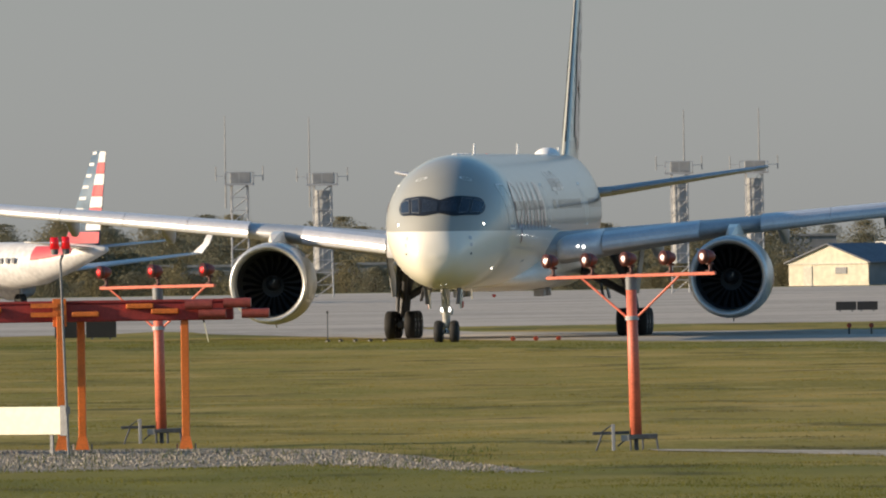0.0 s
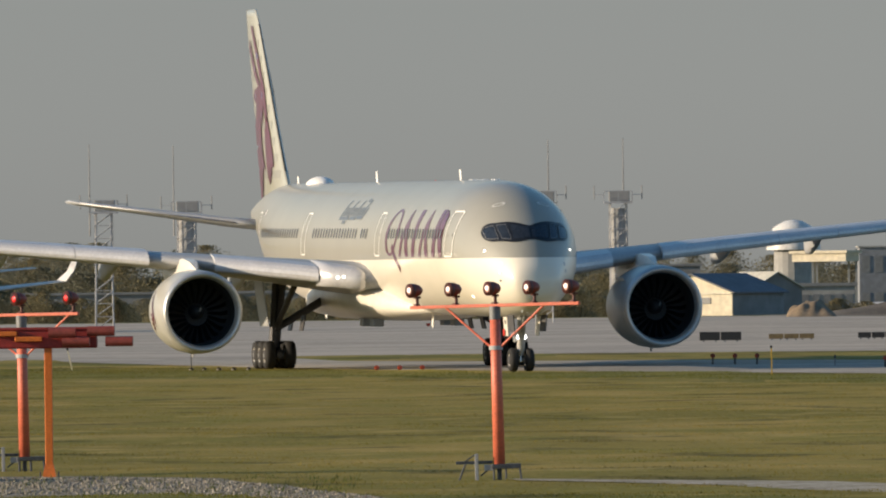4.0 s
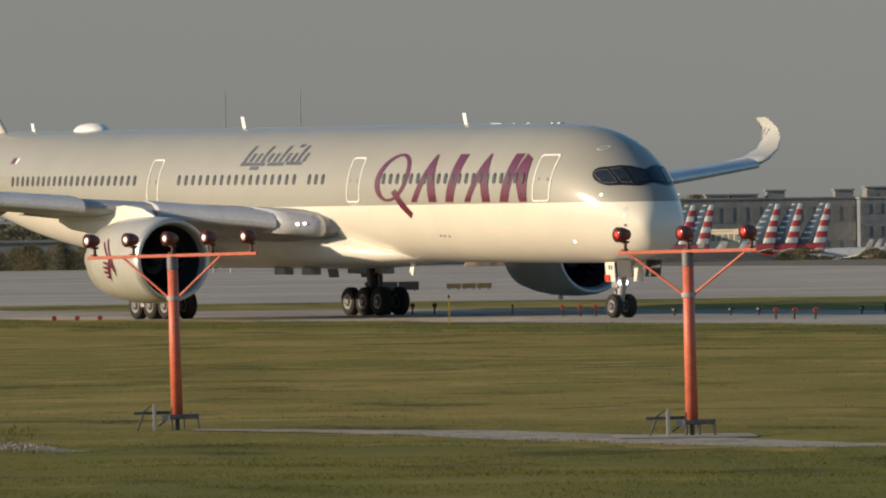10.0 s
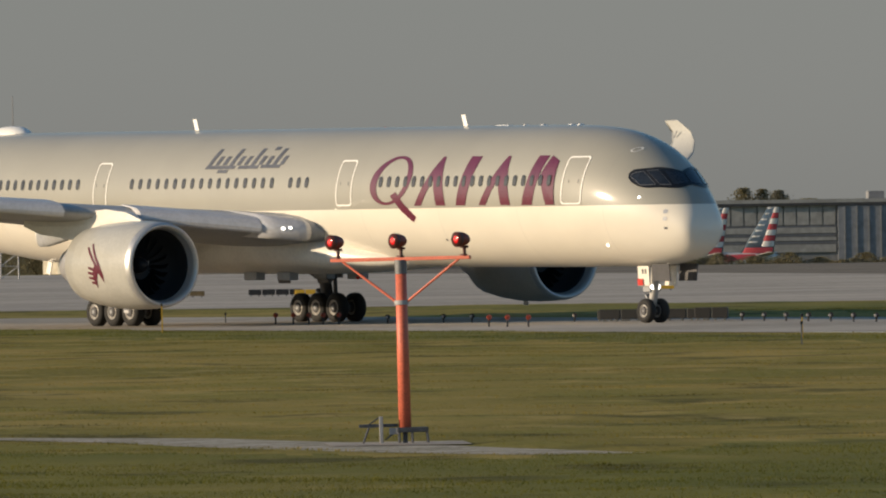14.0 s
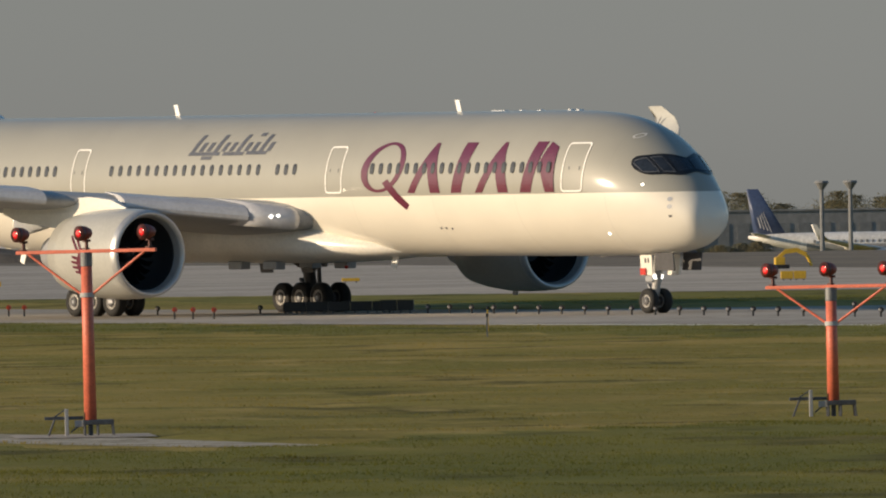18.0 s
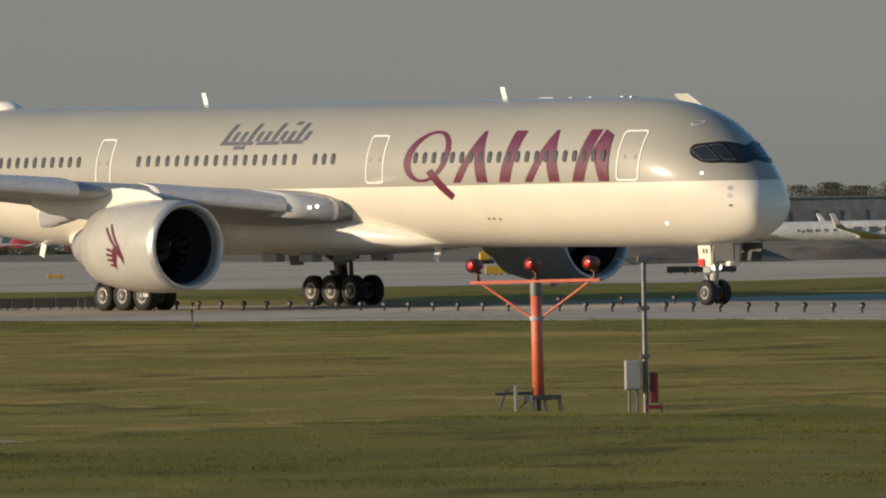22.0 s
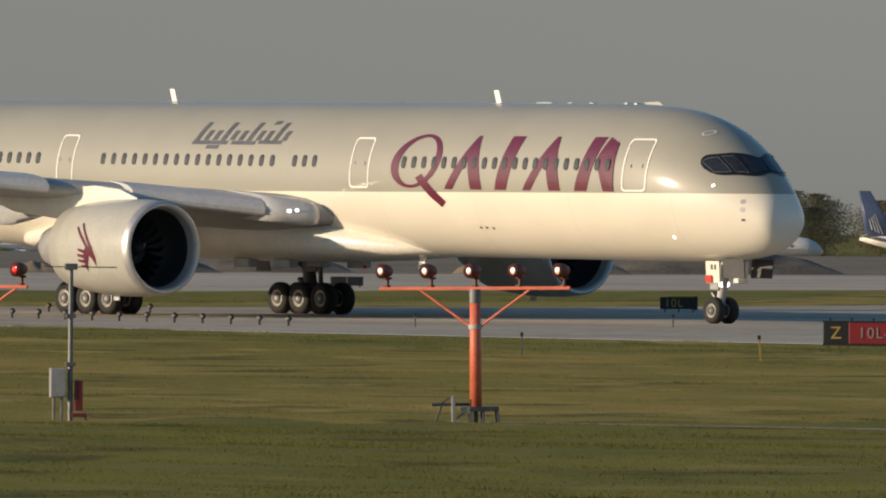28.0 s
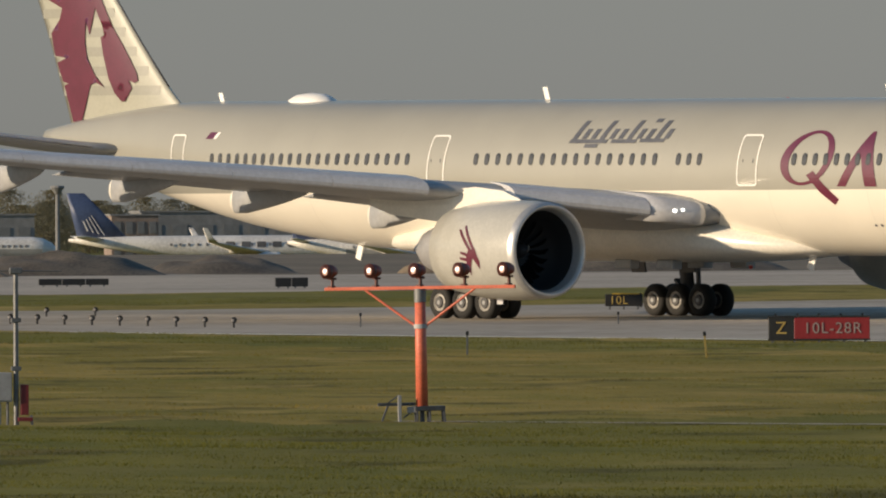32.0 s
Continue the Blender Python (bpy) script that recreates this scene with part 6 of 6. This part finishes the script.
# near-black strip added as the roof's shade on the wall top
part("eave", box(0, 8.8, 12.55, 42.4, 18.4, 0.45), GEAR_DARK, hall, "dark strip standing in for the shade under the roof")
for k in range(9):
    part("wall_panel", box(-19.5 + 2.5 * k, 0.5, 10.4, 2.2, 0.3, 3.7), HAZE_BUILD, hall, "pale grey cladding panel")
for z, h in ((7.6, 1.1), (6.0, 0.7), (4.2, 1.5)):
    part("floor_band", box(-9.5, 0.45, z, 22.4, 0.4, h), HAZE_BUILD, hall, "pale floor band")
for z in (8.4, 6.7, 5.3):
    part("window_band", box(-9.5, 0.5, z, 22.2, 0.3, 0.5), SLATE, hall, "dark window band")
part("side_block", box(11.6, 8.9, 6.1, 19, 18.2, 12.2), HALL_BLUE, hall, "dark blue-grey cladding")
for k in range(8):
    part("cladding_rib", box(3.4 + 2.3 * k, -0.25, 6.1, 0.25, 0.2, 12.0), HAZE_DARK, hall)
part("plant_room", box(10, 9, 14.2, 3, 6, 1.4), HAZE_DARK, hall)
building(145, 149.5, 1590, 16, -5.6, 5.6, HAZE_BUILD, "grey block with a flat roof", 3, 4)
building(149.6, 155.3, 1592, 16, -5.6, 6.4, HAZE_BRICK, "dull brick block with a flat roof", 3, 5)
building(155.5, 162, 1594, 16, -5.6, 6.3, HAZE_DARK, "dark glass block with a flat roof", 3, 5)
building(247, 255, 1900, 10, -5.6, 3.4, HAZE_BRICK, "reddish block between the trees", 2, 4)
building(176, 240, 1950, 14, -5.6, 3.5, HAZE_DARK, "long dark concourse roof", 1, 18)
building(260, 360, 1960, 14, -5.6, 3.9, HAZE_DARK, "long dark concourse roof", 1, 22)
building(-60, -12, 1400, 12, -4, 2.2, HAZE_DARK, "low dark sheds behind the field", 1, 10)
building(20, 27, 1500, 12, -5, 5.0, HAZE_DARK, "dark hall behind the shed", 1, 4)
for x, y in ((193.0, 1700), (189.2, 1705), (214, 1710)):
    t = root("light_tower", pose(x, y, -5.5), "tall apron floodlight tower", "floodlight")
    part("shaft", rod((0, 0, 0), (0, 0, 12.4), 0.38, 0.30, 10), HAZE_DARK, t)
    part("head", rod((0, 0, 12.3), (0, 0, 13.3), 0.35, 1.05, 12), HAZE_DARK, t, "dark flared lamp crown")
    part("lamp_ring", rod((0, 0, 13.3), (0, 0, 13.6), 1.12, 1.0, 12), HAZE_DARK, t)


def excavator():
    t = root("excavator", pose(85.2, 786, 0), "yellow excavator parked on the apron", "excavator")
    part("boom", loft([[(x, -0.15, z), (x, 0.15, z), (x, 0.15, z + 0.32), (x, -0.15, z + 0.32)] for x, z in ((-1.2, 0.5), (-0.6, 1.05), (0.2, 1.15), (0.9, 0.8))]), YELLOW, t)
    part("stick", rod((0.9, 0, 0.95), (1.25, 0, 0.2), 0.13, 0.1), YELLOW, t)
    part("cab", box(-1.0, 0, 0.55, 0.7, 0.8, 0.55, bevel=0.05), YELLOW, t)
    part("track", box(-1.0, 0, 0.15, 1.3, 1.0, 0.3, bevel=0.1), RUBBER, t)


excavator()


def mound(x, y, w, h, seed, material, label):
    rnd = random.Random(seed)
    bm = bmesh.new()
    n, k = 22, 6
    vs = []
    for j in range(k + 1):
        f = j / k
        row = []
        for i in range(n + 1):
            u = i / n
            e = math.sin(math.pi * u) ** 0.6 * math.sin(math.pi * min(1, f * 1.0) / 2)
            row.append(bm.verts.new((x + (u - 0.5) * w, y + 6 * f, fall(y) + max(-0.1, h * e * (0.75 + 0.4 * noise.noise(Vector((u * 5 + seed, f * 2, 0))))))))
        vs.append(row)
    for a, b in zip(vs, vs[1:]):
        for i in range(n):
            bm.faces.new((a[i], a[i + 1], b[i + 1], b[i]))
    return tagged(part("earth_mound", bm, material, smooth=True), label, "earth mound", "earth mounds")


EARTH = mat("bare_earth", (0.16, 0.115, 0.07), 0.95, scale=0.6, color2=(0.25, 0.19, 0.12))
SOIL = mat("dark_soil", (0.07, 0.06, 0.05), 0.95, scale=0.6, color2=(0.13, 0.11, 0.085))
mound(29, 1040, 4.6, 2.0, 1, EARTH, "heap of bare brown earth")
mound(44.5, 1076, 27, 1.85, 11, SOIL, "long bank of dark churned soil")
mound(97, 1010, 9, 2.2, 2, SOIL, "heap of dark soil")
mound(124, 752, 12, 1.9, 3, EARTH, "heap of bare brown earth")
mound(107, 760, 10, 1.6, 4, SOIL, "heap of dark soil")
mound(94, 745, 14, 2.0, 5, SOIL, "heap of dark soil")
mound(140, 770, 16, 2.2, 6, SOIL, "long bank of dark soil")
mound(87.5, 735, 3.0, 1.0, 7, EARTH, "heap of bare brown earth")


def tree(name, x, y, z, h, w, seed, leaf=1.0):
    """A far tree: tapered trunk, limbs and a crown of many leaf clumps."""
    rnd = random.Random(seed)
    t = root("tree", pose(x, y, z), "tree in the far tree line, haze painted into its pale green", "tree", "far trees")
    bm = rod((0, 0, 0), (rnd.uniform(-.3, .3), 0, h * 0.6), 0.28, 0.1, 7)
    for k in range(4):
        a = rnd.uniform(0, 6.28)
        add_rod(bm, (0, 0, h * (0.25 + 0.08 * k)), (math.cos(a) * w * 0.3, math.sin(a) * w * 0.3, h * (0.5 + 0.08 * k)), 0.1, 0.04, 5)
    part("trunk", bm, BARK, t)
    verts, faces = [], []
    for k in range(4200):
        u, v, q = rnd.gauss(0, 0.27), rnd.gauss(0, 0.27), rnd.uniform(0.1, 1)
        f = math.sin(math.pi * min(1, q * 0.85 + 0.12)) ** 0.6
        cx, cy, cz = u * w * f, v * w * f, h * (0.14 + 0.84 * q)
        s = w * leaf * rnd.uniform(0.010, 0.022)
        b = len(verts)
        for _ in range(5):
            verts.append((cx + rnd.uniform(-s, s), cy + rnd.uniform(-s, s), cz + rnd.uniform(-s, s) * 0.8))
        faces += [(b, b + 1, b + 2), (b, b + 2, b + 3), (b + 1, b + 3, b + 4), (b, b + 3, b + 4)]
    me = bpy.data.meshes.new("crown")
    me.from_pydata(verts, [], faces)
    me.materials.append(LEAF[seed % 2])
    c = new("crown", me)
    c.parent = t
    return t


for x, y, h, w, k in ((174.6, 2300, 16.5, 6.4, 77), (178.6, 2302, 16.2, 5.6, 79), (182.3, 2306, 15.9, 6.8, 78)):
    tree("tree", x, y, -5.5, h, w, k, 2.1)
protos = [tree("tree", -150 + 12 * k, 2480, -5.5, 13 + 1.2 * (k % 3), 11 + (k * 3) % 5, 11 + k) for k in range(6)]
rnd = random.Random(9)
for k in range(230):
    x = -210 + 3.3 * k + rnd.uniform(-3, 3)
    y = 2350 + rnd.uniform(0, 300)
    copy_thing(protos[k % 6], pose(x, y, -5.5 + rnd.uniform(-3.8, -0.4) + (0.3 if x > 430 else 3.2 if x < -60 else 0), 0, 0, rnd.uniform(0, 360)))


def bush(x, y, z, h, w, seed):
    """A low scrub bush of many small leaf clumps on a few stems."""
    rnd = random.Random(seed)
    t = root("bush", pose(x, y, z), "low scrub bush behind the apron, haze painted into its pale olive", "bush", "scrub bushes")
    bm = bmesh.new()
    for k in range(5):
        a = rnd.uniform(0, 6.28)
        add_rod(bm, (0, 0, -0.3), (math.cos(a) * w * 0.3, math.sin(a) * w * 0.3, h * 0.7), 0.07, 0.03, 5)
    part("trunk", bm, BARK, t)
    verts, faces = [], []
    for k in range(3200):
        a, q = rnd.uniform(0, 6.28), rnd.uniform(0, 1)
        rr = w * 0.5 * math.sqrt(rnd.uniform(0, 1)) * math.sqrt(max(0.02, 1 - q * q)) * (0.8 + 0.3 * math.sin(3 * a + seed))
        cx, cy, cz = rr * math.cos(a), rr * math.sin(a), h * q
        sz = rnd.uniform(0.055, 0.115)
        b = len(verts)
        for _ in range(5):
            verts.append((cx + rnd.uniform(-sz, sz), cy + rnd.uniform(-sz, sz), cz + rnd.uniform(-sz, sz)))
        faces += [(b, b + 1, b + 2), (b, b + 2, b + 3), (b + 1, b + 3, b + 4), (b, b + 3, b + 4)]
    me = bpy.data.meshes.new("foliage")
    me.from_pydata(verts, [], faces)
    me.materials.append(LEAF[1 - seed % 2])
    c = new("foliage", me)
    c.parent = t
    return t


bushes = [bush(-58 + 3.0 * k, 1252, fall(1252), 2.6 + 0.5 * (k % 3), 5.0 + (k * 2) % 3, 40 + k) for k in range(5)]
for k in range(120):     # rough scrub on the slope behind the apron
    x = -72 + 0.88 * k + rnd.uniform(-1, 1)
    y = 1190 + rnd.uniform(0, 170)
    copy_thing(bushes[k % 5], pose(x, y, fall(y) + rnd.uniform(-0.6, 0.2), 0, 0, rnd.uniform(0, 360)))
for k in range(64):      # low hedge along the far side of the apron
    x = 30.5 + 1.35 * k + rnd.uniform(-0.5, 0.5)
    y = 1086 + rnd.uniform(-3, 4)
    copy_thing(bushes[k % 5], pose(x, y, fall(y) - (2.5 if x > 52 else 1.9) + rnd.uniform(-0.4, 0.25), 0, 0, rnd.uniform(0, 360)))
for k in range(26):      # nearer trees behind the scrub
    x = -80 + 3.9 * k + rnd.uniform(-1, 1)
    y = 1420 + rnd.uniform(0, 90)
    copy_thing(protos[k % 6], pose(x, y, -8.6 + rnd.uniform(-1.5, 1.0), 0, 0, rnd.uniform(0, 360)))


# ---- what moves ----
def on_ground(x, y, heading):
    return pose(x, y, 0, 0, 0, heading)


def motions():
    rows = [
(0, on_ground(-8.43, 507.98, -94.94)), (0.5, on_ground(-7.31, 507.00, -92.59)), (1, on_ground(-6.19, 506.03, -90.26)), (1.5, on_ground(-5.06, 505.05, -88.08)),
        (2, on_ground(-3.93, 504.09, -86.06)), (2.5, on_ground(-2.79, 503.14, -84.33)), (3, on_ground(-1.69, 502.21, -82.69)), (3.5, on_ground(-0.47, 501.33, -81.05)),
        (5.5, on_ground(5.76, 498.72, -72.76)), (6, on_ground(7.03, 498.01, -71.88)), (6.5, on_ground(8.50, 497.27, -70.27)), (7, on_ground(9.96, 496.50, -68.97)),
        (7.5, on_ground(11.41, 495.72, -67.79)), (8, on_ground(12.91, 494.89, -66.61)), (8.5, on_ground(14.44, 494.02, -65.47)), (9, on_ground(16.01, 493.11, -64.57)),
        (9.5, on_ground(17.68, 492.16, -63.24)), (10, on_ground(19.37, 491.17, -62.09)), (10.5, on_ground(21.07, 490.12, -61.10)), (11, on_ground(22.76, 489.02, -60.30)),
        (11.5, on_ground(24.44, 487.85, -59.48)), (12, on_ground(26.14, 486.64, -58.84)), (12.5, on_ground(27.84, 485.37, -58.26)), (13, on_ground(29.39, 484.06, -57.80)),
        (13.5, on_ground(31.02, 482.69, -57.52)), (14, on_ground(32.60, 481.28, -57.35)), (14.5, on_ground(34.15, 479.85, -57.52)), (16.5, on_ground(40.28, 473.36, -57.84)),
        (17, on_ground(41.83, 471.70, -57.97)), (17.5, on_ground(43.35, 470.03, -58.07)), (18, on_ground(44.95, 468.34, -57.99)), (18.5, on_ground(46.55, 466.65, -57.96)),
        (19, on_ground(48.20, 464.95, -57.85)), (19.5, on_ground(49.85, 463.24, -57.94)), (20, on_ground(51.51, 461.53, -57.98)), (20.5, on_ground(53.16, 459.82, -57.98)),
        (21, on_ground(54.83, 458.10, -57.96)), (21.5, on_ground(56.44, 456.40, -58.12)), (22, on_ground(58.03, 454.69, -58.24)), (22.5, on_ground(59.63, 452.96, -58.41)),
        (23, on_ground(61.25, 451.20, -58.41)), (23.5, on_ground(62.96, 449.37, -58.59)), (24, on_ground(64.61, 447.51, -58.68)), (24.5, on_ground(66.23, 445.62, -58.77)),
        (25, on_ground(67.83, 443.69, -58.77)), (25.5, on_ground(69.44, 441.72, -59.05)), (27.5, on_ground(75.98, 433.30, -59.27)), (28, on_ground(77.74, 431.51, -59.31)),
        (28.5, on_ground(79.51, 429.78, -59.48)), (29, on_ground(81.32, 428.09, -59.55)), (29.5, on_ground(83.18, 426.42, -59.69)), (30, on_ground(85.08, 424.75, -59.79)),
        (30.5, on_ground(86.98, 423.04, -59.89)), (31, on_ground(88.92, 421.31, -60.05)), (31.5, on_ground(90.94, 419.51, -60.07)), (32, on_ground(93.01, 417.68, -60.04)),
    ]
    walk(PLANE, rows)
    # the wheels roll with the way that the airliner makes
    dist, table = 0.0, [(rows[0][0], 0.0)]
    for (t0, a), (t1, b) in zip(rows, rows[1:]):
        dist += (b.translation - a.translation).length
        table.append((t1, dist))
    steps = [i * 4 / 30 for i in range(241)]
    for wheel_part, x, y, r in WHEELS:
        walk(wheel_part, [(t, pose(x, y, r, 0, math.degrees(float(np.interp(t, [k[0] for k in table], [k[1] for k in table])) / r), 0)) for t in steps])


motions()
